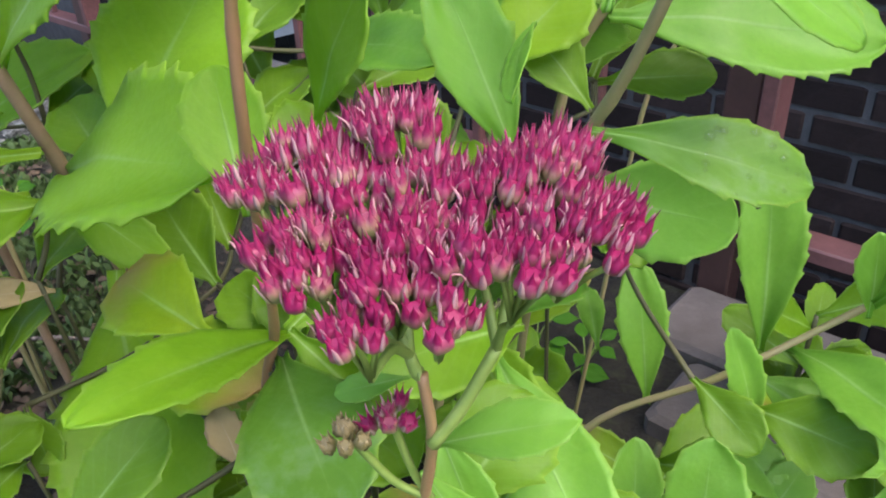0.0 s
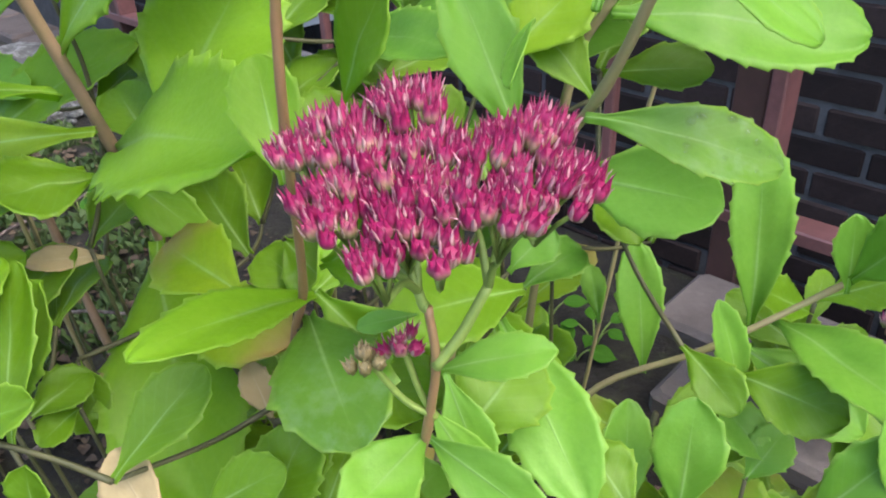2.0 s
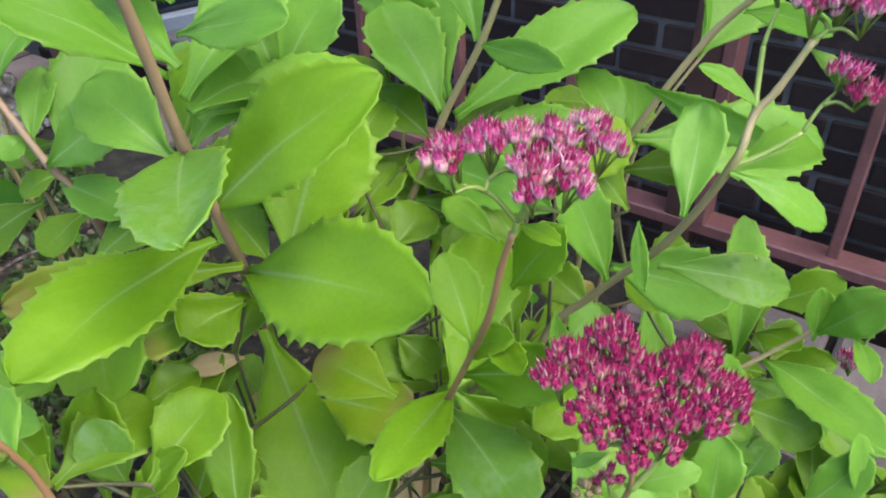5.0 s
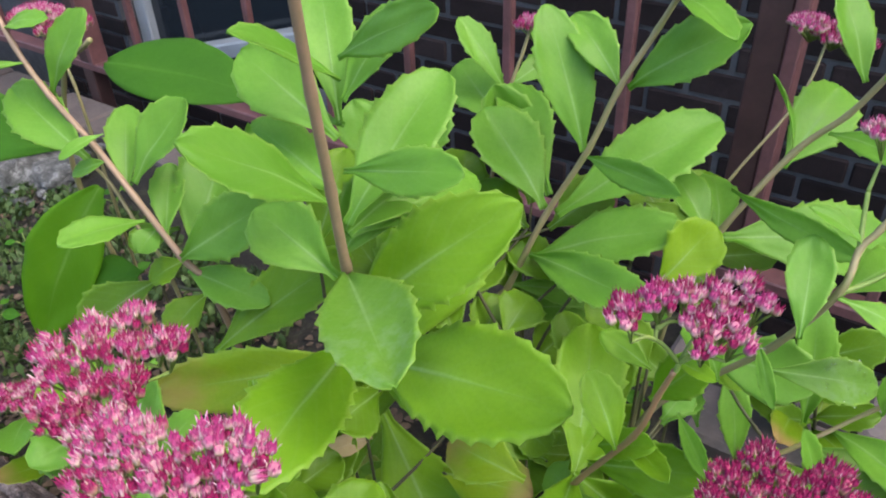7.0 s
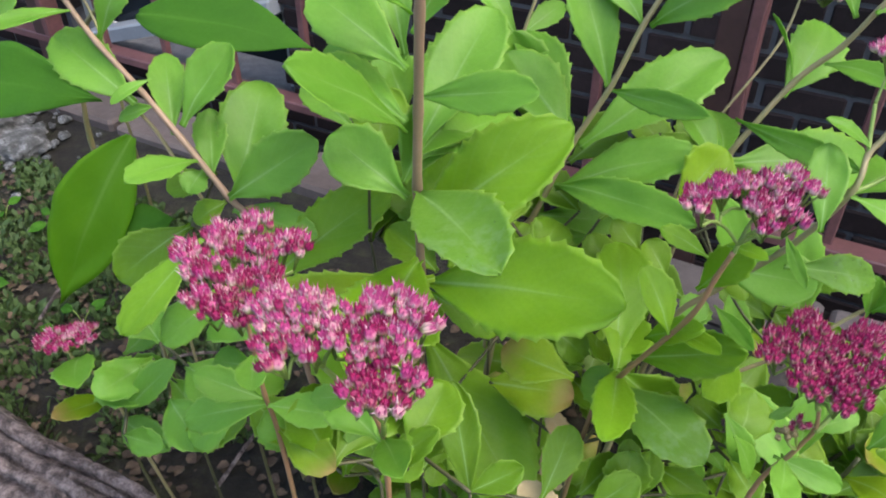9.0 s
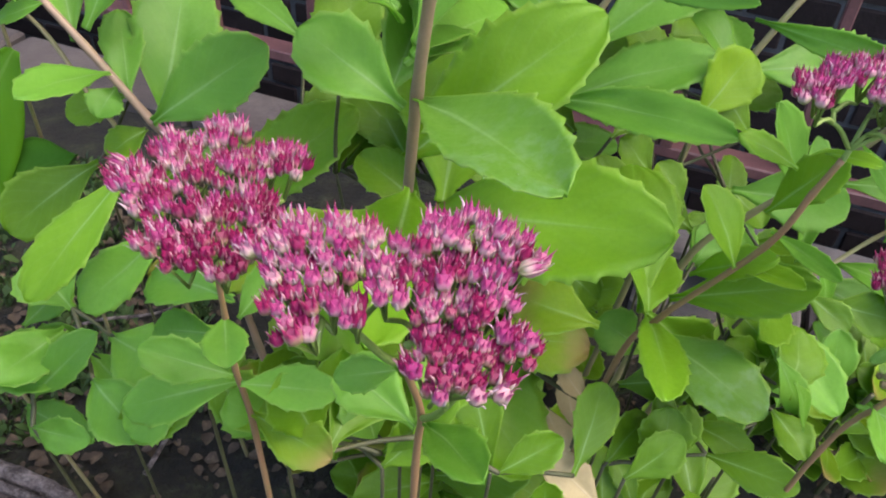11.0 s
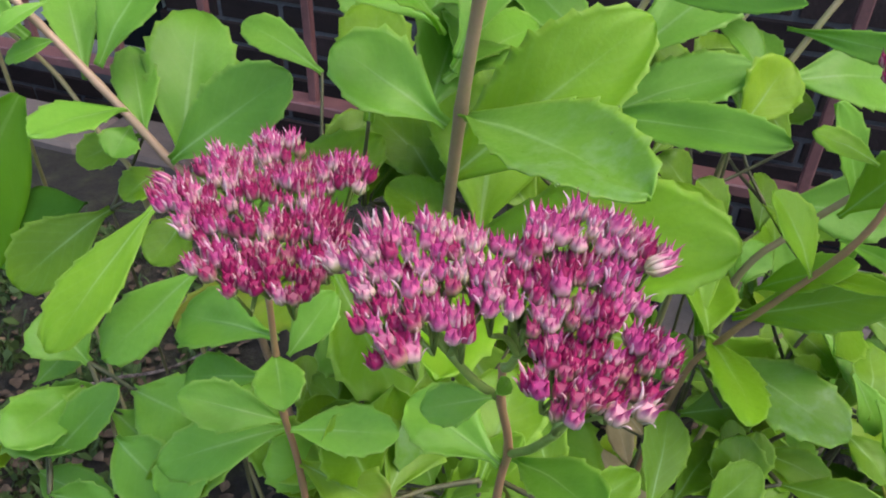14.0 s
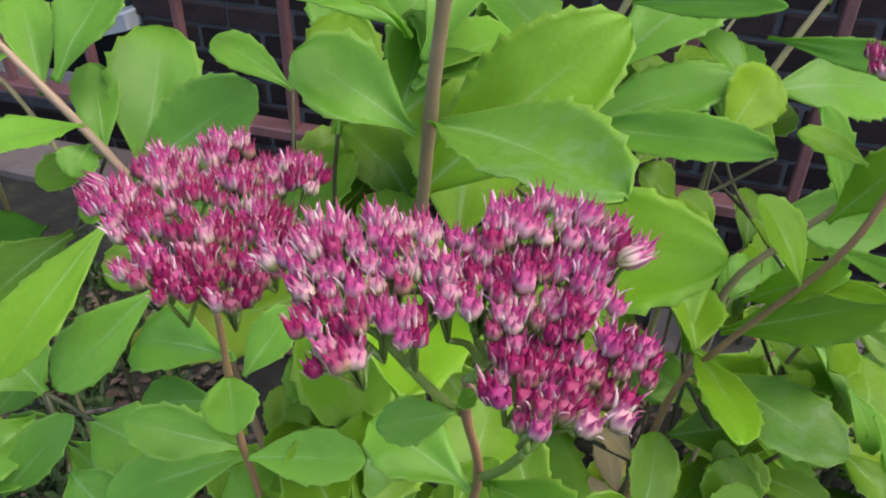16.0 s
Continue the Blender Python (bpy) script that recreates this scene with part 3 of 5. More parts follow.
def drops(blade, count, size, seed):
    """Rain drops resting on the outer half of a leaf."""
    rng = random.Random(seed)
    n = len(blade.data.vertices) // 2
    for k in range(count):
        v = blade.data.vertices[rng.randrange(int(n * 0.45), int(n * 0.93))]
        q = v.normal.to_track_quat("Z", "Y").to_matrix().to_4x4()
        bm = bmesh.new()
        bmesh.ops.create_uvsphere(bm, u_segments=10, v_segments=6, radius=size * rng.uniform(0.35, 1.0))
        for w in bm.verts:
            w.co.x *= rng.uniform(1.0, 1.25)
            w.co.z *= 0.5
        for w in bm.verts:
            w.co = q @ w.co + v.co + v.normal * size * 0.12 + root_of(blade).location
        ob = part("water_drop", bm, WATER, blade, "clear water drop", smooth=True)
        ob.visible_shadow = False


stem_m = sedum((-0.124, 0.315, 0.168), (-0.125, 0.297, 0.229), (-0.127, 0.279, 0.287), (-0.132, 0.251, 0.369), (-0.133, 0.235, 0.42), (-0.134, 0.218, 0.472), (-0.134, 0.203, 0.518), radius=0.0026, skin=PINK_STEM, label="stout pinkish sedum stem with large toothed yellow-green leaves")
dewy_leaf = leaf(stem_m, (-0.132, 0.248, 0.368), (-0.113, 0.156, 0.385), 0.040, look_of="dew")
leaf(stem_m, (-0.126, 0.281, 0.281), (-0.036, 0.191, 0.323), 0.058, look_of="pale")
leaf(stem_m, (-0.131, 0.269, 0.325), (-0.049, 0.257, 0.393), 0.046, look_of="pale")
leaf(stem_m, (-0.135, 0.264, 0.395), (-0.19, 0.235, 0.448), 0.029, 10, look_of="green")
leaf(stem_m, (-0.133, 0.276, 0.394), (-0.176, 0.32, 0.413), 0.029, look_of="green")
leaf(stem_m, (-0.137, 0.253, 0.362), (-0.174, 0.277, 0.389), 0.034, look_of="green")
leaf(stem_m, (-0.13, 0.261, 0.386), (-0.077, 0.317, 0.435), 0.037, look_of="green")
leaf(stem_m, (-0.129, 0.27, 0.41), (-0.079, 0.226, 0.429), 0.023, 15, look_of="green")
leaf(stem_m, (-0.13, 0.265, 0.379), (-0.097, 0.323, 0.369), 0.032, look_of="green")
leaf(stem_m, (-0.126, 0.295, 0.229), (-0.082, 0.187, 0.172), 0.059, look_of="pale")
leaf(stem_m, (-0.127, 0.287, 0.447), (-0.169, 0.271, 0.478), 0.017, 30, look_of="green")
leaf(stem_m, (-0.131, 0.285, 0.419), (-0.175, 0.321, 0.45), 0.034, look_of="green")
leaf(stem_m, (-0.127, 0.288, 0.436), (-0.097, 0.304, 0.474), 0.023, look_of="green")
leaf(stem_m, (-0.13, 0.296, 0.422), (-0.135, 0.352, 0.475), 0.027, look_of="green")
leaf(stem_m, (-0.127, 0.293, 0.455), (-0.085, 0.251, 0.488), 0.021, 20, look_of="green")
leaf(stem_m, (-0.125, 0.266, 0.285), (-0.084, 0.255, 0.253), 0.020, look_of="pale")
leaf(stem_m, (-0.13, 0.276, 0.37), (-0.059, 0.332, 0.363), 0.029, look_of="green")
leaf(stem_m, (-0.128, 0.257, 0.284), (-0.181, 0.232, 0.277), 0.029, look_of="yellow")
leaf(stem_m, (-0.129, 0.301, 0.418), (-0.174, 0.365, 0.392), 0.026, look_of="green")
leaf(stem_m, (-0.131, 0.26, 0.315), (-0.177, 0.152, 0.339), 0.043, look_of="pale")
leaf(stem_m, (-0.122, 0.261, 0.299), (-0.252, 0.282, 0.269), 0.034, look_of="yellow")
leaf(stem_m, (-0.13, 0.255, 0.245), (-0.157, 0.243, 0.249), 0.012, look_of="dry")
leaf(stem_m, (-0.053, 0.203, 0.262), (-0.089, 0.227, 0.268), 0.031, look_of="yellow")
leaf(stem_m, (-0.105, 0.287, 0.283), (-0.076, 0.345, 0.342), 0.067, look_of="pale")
leaf(stem_m, (-0.136, 0.277, 0.356), (-0.108, 0.313, 0.385), 0.031, look_of="green")
stem_d = sedum((-0.05, 0.344, 0.249), (-0.038, 0.339, 0.28), (-0.018, 0.338, 0.33), (0.003, 0.333, 0.375), (0.017, 0.332, 0.412), (0.033, 0.329, 0.445), (0.047, 0.319, 0.483), radius=0.0019)
leaf(stem_d, (0.001, 0.333, 0.375), (-0.017, 0.37, 0.447), 0.032, look_of="green")
leaf(stem_d, (0.018, 0.333, 0.412), (0.0, 0.372, 0.44), 0.023, look_of="green")
leaf(stem_d, (0.022, 0.332, 0.412), (0.066, 0.298, 0.456), 0.029, look_of="green")
leaf(stem_d, (0.002, 0.329, 0.374), (0.027, 0.256, 0.391), 0.015, 35, look_of="green")
leaf(stem_d, (-0.018, 0.341, 0.334), (-0.046, 0.399, 0.374), 0.043, look_of="green")
leaf(stem_d, (-0.013, 0.351, 0.337), (-0.021, 0.438, 0.372), 0.035, look_of="green")
leaf(stem_d, (-0.011, 0.338, 0.331), (0.085, 0.346, 0.381), 0.043, look_of="green")
leaf(stem_d, (-0.026, 0.336, 0.302), (0.054, 0.302, 0.339), 0.034, look_of="green")
leaf(stem_d, (-0.027, 0.334, 0.306), (0.02, 0.234, 0.336), 0.027, 15, look_of="green")
leaf(stem_d, (0.037, 0.331, 0.461), (0.049, 0.275, 0.458), 0.017, look_of="green")
leaf(stem_d, (-0.038, 0.339, 0.28), (0.027, 0.338, 0.265), 0.024, look_of="green")
leaf(stem_d, (-0.045, 0.342, 0.259), (0.025, 0.355, 0.24), 0.033, look_of="green")
stem_f = sedum((-0.037, 0.432, 0.289), (-0.024, 0.449, 0.351), (-0.011, 0.456, 0.387), (-0.004, 0.461, 0.407), radius=0.0013)
leaf(stem_f, (-0.022, 0.454, 0.358), (-0.052, 0.482, 0.404), 0.022, look_of="green")
leaf(stem_f, (-0.022, 0.45, 0.364), (0.017, 0.472, 0.378), 0.019, look_of="green")
leaf(stem_f, (-0.027, 0.442, 0.341), (-0.051, 0.503, 0.362), 0.039, look_of="green")
leaf(stem_f, (-0.029, 0.444, 0.331), (0.008, 0.478, 0.336), 0.026, look_of="green")
stem_g = sedum((0.064, 0.316, 0.288), (0.08, 0.31, 0.331), (0.109, 0.307, 0.379), (0.127, 0.297, 0.405), (0.137, 0.289, 0.43), (0.15, 0.285, 0.451), radius=0.0018)
leaf(stem_g, (0.137, 0.306, 0.418), (0.129, 0.337, 0.46), 0.022, look_of="green")
leaf(stem_g, (0.106, 0.309, 0.37), (0.149, 0.343, 0.399), 0.035, look_of="green")
leaf(stem_g, (0.109, 0.307, 0.379), (0.106, 0.339, 0.411), 0.012, 50, look_of="green")
leaf(stem_g, (0.121, 0.299, 0.394), (0.136, 0.25, 0.4), 0.016, 20, look_of="green")
leaf(stem_g, (0.087, 0.323, 0.349), (0.116, 0.238, 0.357), 0.016, 50, look_of="green")
leaf(stem_g, (0.08, 0.307, 0.327), (0.182, 0.305, 0.315), 0.043, look_of="green")
leaf(stem_g, (0.074, 0.314, 0.323), (0.061, 0.351, 0.348), 0.026, look_of="green")
leaf(stem_g, (0.08, 0.314, 0.325), (0.094, 0.363, 0.334), 0.026, look_of="green")
leaf(stem_g, (0.066, 0.316, 0.301), (0.085, 0.36, 0.317), 0.034, look_of="green")
leaf(stem_g, (0.134, 0.287, 0.428), (0.16, 0.292, 0.438), 0.018, look_of="green")
stem_c = sedum((0.021, 0.245, 0.245), (0.042, 0.234, 0.285), (0.065, 0.213, 0.329), (0.0785, 0.198, 0.373), (0.0867, 0.2051, 0.3896), (0.0936, 0.206, 0.3987), (0.1037, 0.2079, 0.4159), radius=0.0017)
leaf(stem_c, (0.058, 0.186, 0.36), (0.072, 0.216, 0.392), 0.020, look_of="green")
leaf(stem_c, (0.078, 0.196, 0.372), (0.115, 0.187, 0.35), 0.016, look_of="green")
wet_leaf = leaf(stem_c, (0.059, 0.203, 0.325), (0.117, 0.2, 0.309), 0.022, look_of="dew")
leaf(stem_c, (0.062, 0.27, 0.273), (0.113, 0.235, 0.277), 0.036, look_of="green")
leaf(stem_c, (0.014, 0.19, 0.316), (0.008, 0.144, 0.329), 0.009, 50, look_of="green")
leaf(stem_c, (0.043, 0.19, 0.357), (0.036, 0.157, 0.351), 0.007, 50, look_of="green")
leaf(stem_c, (0.082, 0.202, 0.369), (0.128, 0.229, 0.362), 0.022, look_of="green")
leaf(stem_c, (0.089, 0.205, 0.391), (0.069, 0.22, 0.404), 0.010, 20, look_of="green")
leaf(stem_c, (0.106, 0.215, 0.411), (0.119, 0.204, 0.398), 0.010, look_of="green")
leaf(stem_c, (0.04, 0.209, 0.314), (0.021, 0.219, 0.363), 0.023, look_of="green")
stem_b = sedum((-0.039, 0.201, 0.235), (-0.029, 0.192, 0.272), (-0.018, 0.162, 0.337), (-0.014, 0.155, 0.367), (-0.011, 0.152, 0.383), radius=0.0014, skin=RUSSET_STEM, label="slender sedum shoot with a pink flower head leaning over leaves")
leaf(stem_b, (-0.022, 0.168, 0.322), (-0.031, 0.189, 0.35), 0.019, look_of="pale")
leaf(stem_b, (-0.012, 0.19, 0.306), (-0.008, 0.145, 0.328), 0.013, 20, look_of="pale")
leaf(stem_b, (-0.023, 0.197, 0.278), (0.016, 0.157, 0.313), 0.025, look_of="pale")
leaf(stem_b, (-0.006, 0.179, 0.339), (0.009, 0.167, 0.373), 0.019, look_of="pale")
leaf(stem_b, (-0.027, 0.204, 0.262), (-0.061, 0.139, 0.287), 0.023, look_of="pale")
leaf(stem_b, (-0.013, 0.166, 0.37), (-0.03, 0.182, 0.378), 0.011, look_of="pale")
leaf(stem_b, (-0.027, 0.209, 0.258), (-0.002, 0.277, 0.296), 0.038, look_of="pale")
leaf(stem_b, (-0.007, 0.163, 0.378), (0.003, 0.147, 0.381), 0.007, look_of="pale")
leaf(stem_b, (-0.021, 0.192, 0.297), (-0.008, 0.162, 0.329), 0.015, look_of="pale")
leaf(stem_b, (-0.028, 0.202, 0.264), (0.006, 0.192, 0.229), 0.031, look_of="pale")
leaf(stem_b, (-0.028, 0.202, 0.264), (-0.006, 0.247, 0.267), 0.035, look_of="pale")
stem_a = sedum((0.012, 0.119, 0.253), (0.018, 0.111, 0.292), (0.021, 0.107, 0.313), (0.02, 0.108, 0.326), radius=0.0011, skin=RUSSET_STEM, label="sedum shoot with a crimson-pink flower head and few small leaves")
leaf(stem_a, (0.021, 0.112, 0.307), (0.045, 0.11, 0.314), 0.010, look_of="green")
leaf(stem_a, (0.018, 0.115, 0.287), (0.003, 0.091, 0.287), 0.016, look_of="green")
leaf(stem_a, (0.017, 0.118, 0.317), (0.004, 0.116, 0.315), 0.005, look_of="green")
leaf(stem_a, (0.017, 0.119, 0.281), (0.044, 0.101, 0.273), 0.014, look_of="green")
leaf(stem_a, (0.027, 0.116, 0.332), (0.034, 0.114, 0.34), 0.004, look_of="green")
leaf(stem_a, (0.013, 0.119, 0.324), (0.008, 0.114, 0.331), 0.003, look_of="green")
leaf(stem_a, (0.034, 0.199, 0.255), (0.06, 0.148, 0.223), 0.028, look_of="green")
leaf(stem_a, (0.018, 0.162, 0.263), (0.029, 0.147, 0.237), 0.016, look_of="green")
leaf(stem_a, (0.015, 0.146, 0.264), (0.031, 0.143, 0.231), 0.015, look_of="green")
stem_e = sedum((-0.224, 0.355, 0.273), (-0.241, 0.36, 0.307), (-0.265, 0.379, 0.342), (-0.285, 0.396, 0.368), (-0.307, 0.41, 0.397), (-0.323, 0.423, 0.424), (-0.343, 0.451, 0.459), radius=0.002, skin=PINK_STEM)
leaf(stem_e, (-0.305, 0.411, 0.399), (-0.275, 0.416, 0.446), 0.023, look_of="green")
leaf(stem_e, (-0.29, 0.392, 0.363), (-0.337, 0.43, 0.396), 0.034, look_of="green")
leaf(stem_e, (-0.263, 0.38, 0.35), (-0.226, 0.399, 0.394), 0.031, look_of="green")
leaf(stem_e, (-0.27, 0.384, 0.343), (-0.273, 0.435, 0.377), 0.024, look_of="green")
leaf(stem_e, (-0.254, 0.354, 0.339), (-0.29, 0.318, 0.35), 0.021, 15, look_of="green")
leaf(stem_e, (-0.249, 0.368, 0.318), (-0.248, 0.41, 0.346), 0.022, look_of="green")
leaf(stem_e, (-0.24, 0.356, 0.308), (-0.18, 0.345, 0.35), 0.038, look_of="green")
leaf(stem_e, (-0.235, 0.369, 0.302), (-0.211, 0.429, 0.354), 0.045, look_of="green")
leaf(stem_e, (-0.277, 0.393, 0.378), (-0.302, 0.381, 0.369), 0.009, look_of="green")
leaf(stem_e, (-0.319, 0.417, 0.416), (-0.358, 0.388, 0.418), 0.015, 15, look_of="green")
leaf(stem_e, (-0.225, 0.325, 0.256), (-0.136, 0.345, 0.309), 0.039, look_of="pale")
leaf(stem_e, (-0.329, 0.43, 0.433), (-0.296, 0.415, 0.442), 0.014, look_of="green")
leaf(stem_e, (-0.346, 0.432, 0.433), (-0.369, 0.434, 0.408), 0.022, look_of="green")
leaf(stem_e, (-0.28, 0.39, 0.361), (-0.303, 0.394, 0.352), 0.013, look_of="green")
leaf(stem_e, (-0.24, 0.363, 0.294), (-0.187, 0.328, 0.289), 0.026, look_of="green")
leaf(stem_e, (-0.255, 0.375, 0.32), (-0.266, 0.361, 0.312), 0.019, look_of="green")
stem_n = sedum((-0.258, 0.38, 0.279), (-0.268, 0.384, 0.306), (-0.283, 0.397, 0.34), (-0.3, 0.403, 0.364), radius=0.0013)
stem_i = sedum((-0.216, 0.185, 0.264), (-0.219, 0.183, 0.305), (-0.219, 0.179, 0.335), (-0.219, 0.174, 0.363), radius=0.0012, skin=RUSSET_STEM, label="sedum shoot with a wide pink flower head, pale leaves")
leaf(stem_i, (-0.246, 0.277, 0.335), (-0.295, 0.247, 0.298), 0.023, look_of="pale")
leaf(stem_i, (-0.236, 0.262, 0.311), (-0.28, 0.261, 0.276), 0.024, look_of="green")
leaf(stem_i, (-0.219, 0.18, 0.335), (-0.221, 0.159, 0.333), 0.015, look_of="green")
leaf(stem_i, (-0.22, 0.182, 0.303), (-0.25, 0.189, 0.319), 0.016, look_of="green")
leaf(stem_i, (-0.218, 0.179, 0.301), (-0.185, 0.165, 0.301), 0.017, look_of="green")
leaf(stem_i, (-0.215, 0.183, 0.33), (-0.197, 0.192, 0.344), 0.013, look_of="green")
leaf(stem_i, (-0.216, 0.204, 0.32), (-0.246, 0.248, 0.301), 0.026, look_of="green")
leaf(stem_i, (-0.221, 0.202, 0.304), (-0.249, 0.234, 0.282), 0.018, look_of="green")
leaf(stem_i, (-0.186, 0.247, 0.306), (-0.175, 0.198, 0.277), 0.038, look_of="pale")
leaf(stem_i, (-0.219, 0.19, 0.29), (-0.263, 0.198, 0.278), 0.021, look_of="green")
leaf(stem_i, (-0.217, 0.186, 0.276), (-0.19, 0.16, 0.269), 0.020, look_of="yellow")
stem_h = sedum((-0.167, 0.128, 0.3), (-0.168, 0.122, 0.337), (-0.174, 0.117, 0.363), (-0.175, 0.116, 0.376), radius=0.0012, skin=RUSSET_STEM, label="sedum shoot with a broad lobed crimson flower head")
leaf(stem_h, (-0.177, 0.116, 0.367), (-0.194, 0.118, 0.367), 0.010, look_of="green")
leaf(stem_h, (-0.168, 0.118, 0.338), (-0.165, 0.082, 0.36), 0.015, look_of="green")
leaf(stem_h, (-0.169, 0.124, 0.329), (-0.187, 0.148, 0.337), 0.021, look_of="green")
leaf(stem_h, (-0.174, 0.114, 0.374), (-0.181, 0.106, 0.380), 0.004, look_of="green")
stem_x = sedum((0.072, 0.26, 0.163), (0.123, 0.253, 0.199), (0.166, 0.251, 0.23), (0.184, 0.241, 0.253), (0.192, 0.232, 0.265), radius=0.0014)
leaf(stem_x, (0.168, 0.244, 0.233), (0.166, 0.248, 0.266), 0.016, look_of="green")
leaf(stem_x, (0.131, 0.231, 0.189), (0.119, 0.24, 0.233), 0.014, look_of="green")
leaf(stem_x, (0.149, 0.256, 0.211), (0.176, 0.176, 0.222), 0.030, look_of="green")
leaf(stem_x, (0.137, 0.254, 0.199), (0.181, 0.226, 0.176), 0.031, look_of="green")
leaf(stem_x, (0.167, 0.241, 0.241), (0.186, 0.224, 0.278), 0.025, look_of="green")
leaf(stem_x, (0.099, 0.186, 0.174), (0.103, 0.199, 0.22), 0.026, look_of="green")
leaf(stem_x, (0.142, 0.178, 0.183), (0.167, 0.178, 0.22), 0.023, look_of="green")
leaf(stem_x, (0.165, 0.17, 0.194), (0.162, 0.184, 0.23), 0.013, look_of="green")
leaf(stem_x, (0.081, 0.195, 0.163), (0.084, 0.219, 0.201), 0.020, look_of="green")
leaf(stem_x, (0.1, 0.268, 0.172), (0.095, 0.288, 0.231), 0.021, look_of="green")
leaf(stem_x, (0.149, 0.281, 0.189), (0.146, 0.302, 0.276), 0.027, look_of="green")
leaf(stem_x, (0.082, 0.29, 0.184), (0.077, 0.305, 0.208), 0.012, look_of="green")
leaf(stem_x, (0.191, 0.246, 0.234), (0.183, 0.212, 0.232), 0.013, look_of="green")
stem_k = sedum((-0.322, 0.489, 0.331), (-0.324, 0.492, 0.371), (-0.333, 0.505, 0.4), radius=0.0012)
stem_r = sedum((0.125, 0.436, 0.237), (0.143, 0.434, 0.284), (0.185, 0.439, 0.345), (0.202, 0.45, 0.387), radius=0.0012)
stem_j = sedum((-0.347, 0.335, 0.177), (-0.358, 0.331, 0.206), (-0.361, 0.333, 0.221), radius=0.0011, label="low sedum shoot with a small pink flower head near the log")
leaf(stem_j, (-0.356, 0.338, 0.204), (-0.344, 0.284, 0.228), 0.026, look_of="green")
leaf(stem_j, (-0.332, 0.33, 0.173), (-0.298, 0.317, 0.209), 0.028, look_of="green")
leaf(stem_j, (-0.342, 0.329, 0.17), (-0.371, 0.296, 0.192), 0.018, look_of="yellow")
leaf(stem_j, (-0.341, 0.331, 0.197), (-0.303, 0.273, 0.22), 0.034, look_of="green")
leaf(stem_j, (-0.338, 0.319, 0.157), (-0.296, 0.263, 0.182), 0.023, look_of="green")
stem_p1 = clump((-0.182, 0.202, 0.173))
leaf(stem_p1, (-0.186, 0.187, 0.228), (-0.177, 0.196, 0.289), 0.029)
leaf(stem_p1, (-0.152, 0.196, 0.208), (-0.129, 0.209, 0.264), 0.034)
leaf(stem_p1, (-0.18, 0.231, 0.218), (-0.14, 0.253, 0.251), 0.027)
leaf(stem_p1, (-0.193, 0.171, 0.266), (-0.204, 0.175, 0.306), 0.024)
leaf(stem_p1, (-0.167, 0.173, 0.246), (-0.137, 0.168, 0.278), 0.016)
leaf(stem_p1, (-0.214, 0.213, 0.238), (-0.192, 0.246, 0.238), 0.022)
stalk(stem_p1, (-0.144, 0.21, -0.01), (-0.152, 0.196, 0.208))
stalk(stem_p1, (-0.152, 0.196, 0.208), (-0.167, 0.173, 0.246))
stalk(stem_p1, (-0.167, 0.173, 0.246), (-0.193, 0.171, 0.266))
stalk(stem_p1, (-0.152, 0.196, 0.208), (-0.186, 0.187, 0.228))
stalk(stem_p1, (-0.186, 0.187, 0.228), (-0.214, 0.213, 0.238))
stalk(stem_p1, (-0.152, 0.196, 0.208), (-0.18, 0.231, 0.218))
stem_p2 = clump((-0.104, 0.207, 0.171))
leaf(stem_p2, (-0.122, 0.159, 0.233), (-0.125, 0.196, 0.281), 0.022)
leaf(stem_p2, (-0.142, 0.194, 0.212), (-0.126, 0.215, 0.217), 0.020)
leaf(stem_p2, (-0.04, 0.151, 0.211), (-0.028, 0.167, 0.236), 0.026)
leaf(stem_p2, (-0.024, 0.157, 0.206), (-0.014, 0.171, 0.228), 0.018)
leaf(stem_p2, (-0.123, 0.255, 0.282), (-0.147, 0.225, 0.289), 0.032)
leaf(stem_p2, (-0.133, 0.252, 0.252), (-0.125, 0.29, 0.259), 0.027)
leaf(stem_p2, (-0.147, 0.234, 0.225), (-0.142, 0.273, 0.234), 0.022)
stalk(stem_p2, (-0.016, 0.171, -0.01), (-0.024, 0.157, 0.206))
stalk(stem_p2, (-0.024, 0.157, 0.206), (-0.04, 0.151, 0.211))
stalk(stem_p2, (-0.116, 0.171, -0.01), (-0.122, 0.159, 0.233))
stalk(stem_p2, (-0.127, 0.264, -0.01), (-0.133, 0.252, 0.252))
stalk(stem_p2, (-0.133, 0.252, 0.252), (-0.123, 0.255, 0.282))
stalk(stem_p2, (-0.136, 0.206, -0.01), (-0.142, 0.194, 0.212))
stalk(stem_p2, (-0.142, 0.194, 0.212), (-0.147, 0.234, 0.225))
stem_p3 = clump((-0.299, 0.289, 0.161))
leaf(stem_p3, (-0.3, 0.304, 0.225), (-0.33, 0.272, 0.23), 0.028, look_of="green")
leaf(stem_p3, (-0.318, 0.278, 0.208), (-0.28, 0.275, 0.246), 0.022, look_of="green")
leaf(stem_p3, (-0.287, 0.281, 0.228), (-0.263, 0.246, 0.22), 0.025, look_of="green")
leaf(stem_p3, (-0.24, 0.224, 0.251), (-0.27, 0.222, 0.234), 0.022, look_of="green")
leaf(stem_p3, (-0.321, 0.269, 0.196), (-0.289, 0.235, 0.218), 0.017, look_of="green")
leaf(stem_p3, (-0.328, 0.335, 0.203), (-0.298, 0.342, 0.226), 0.023, look_of="green")
stalk(stem_p3, (-0.313, 0.283, -0.01), (-0.321, 0.269, 0.196))
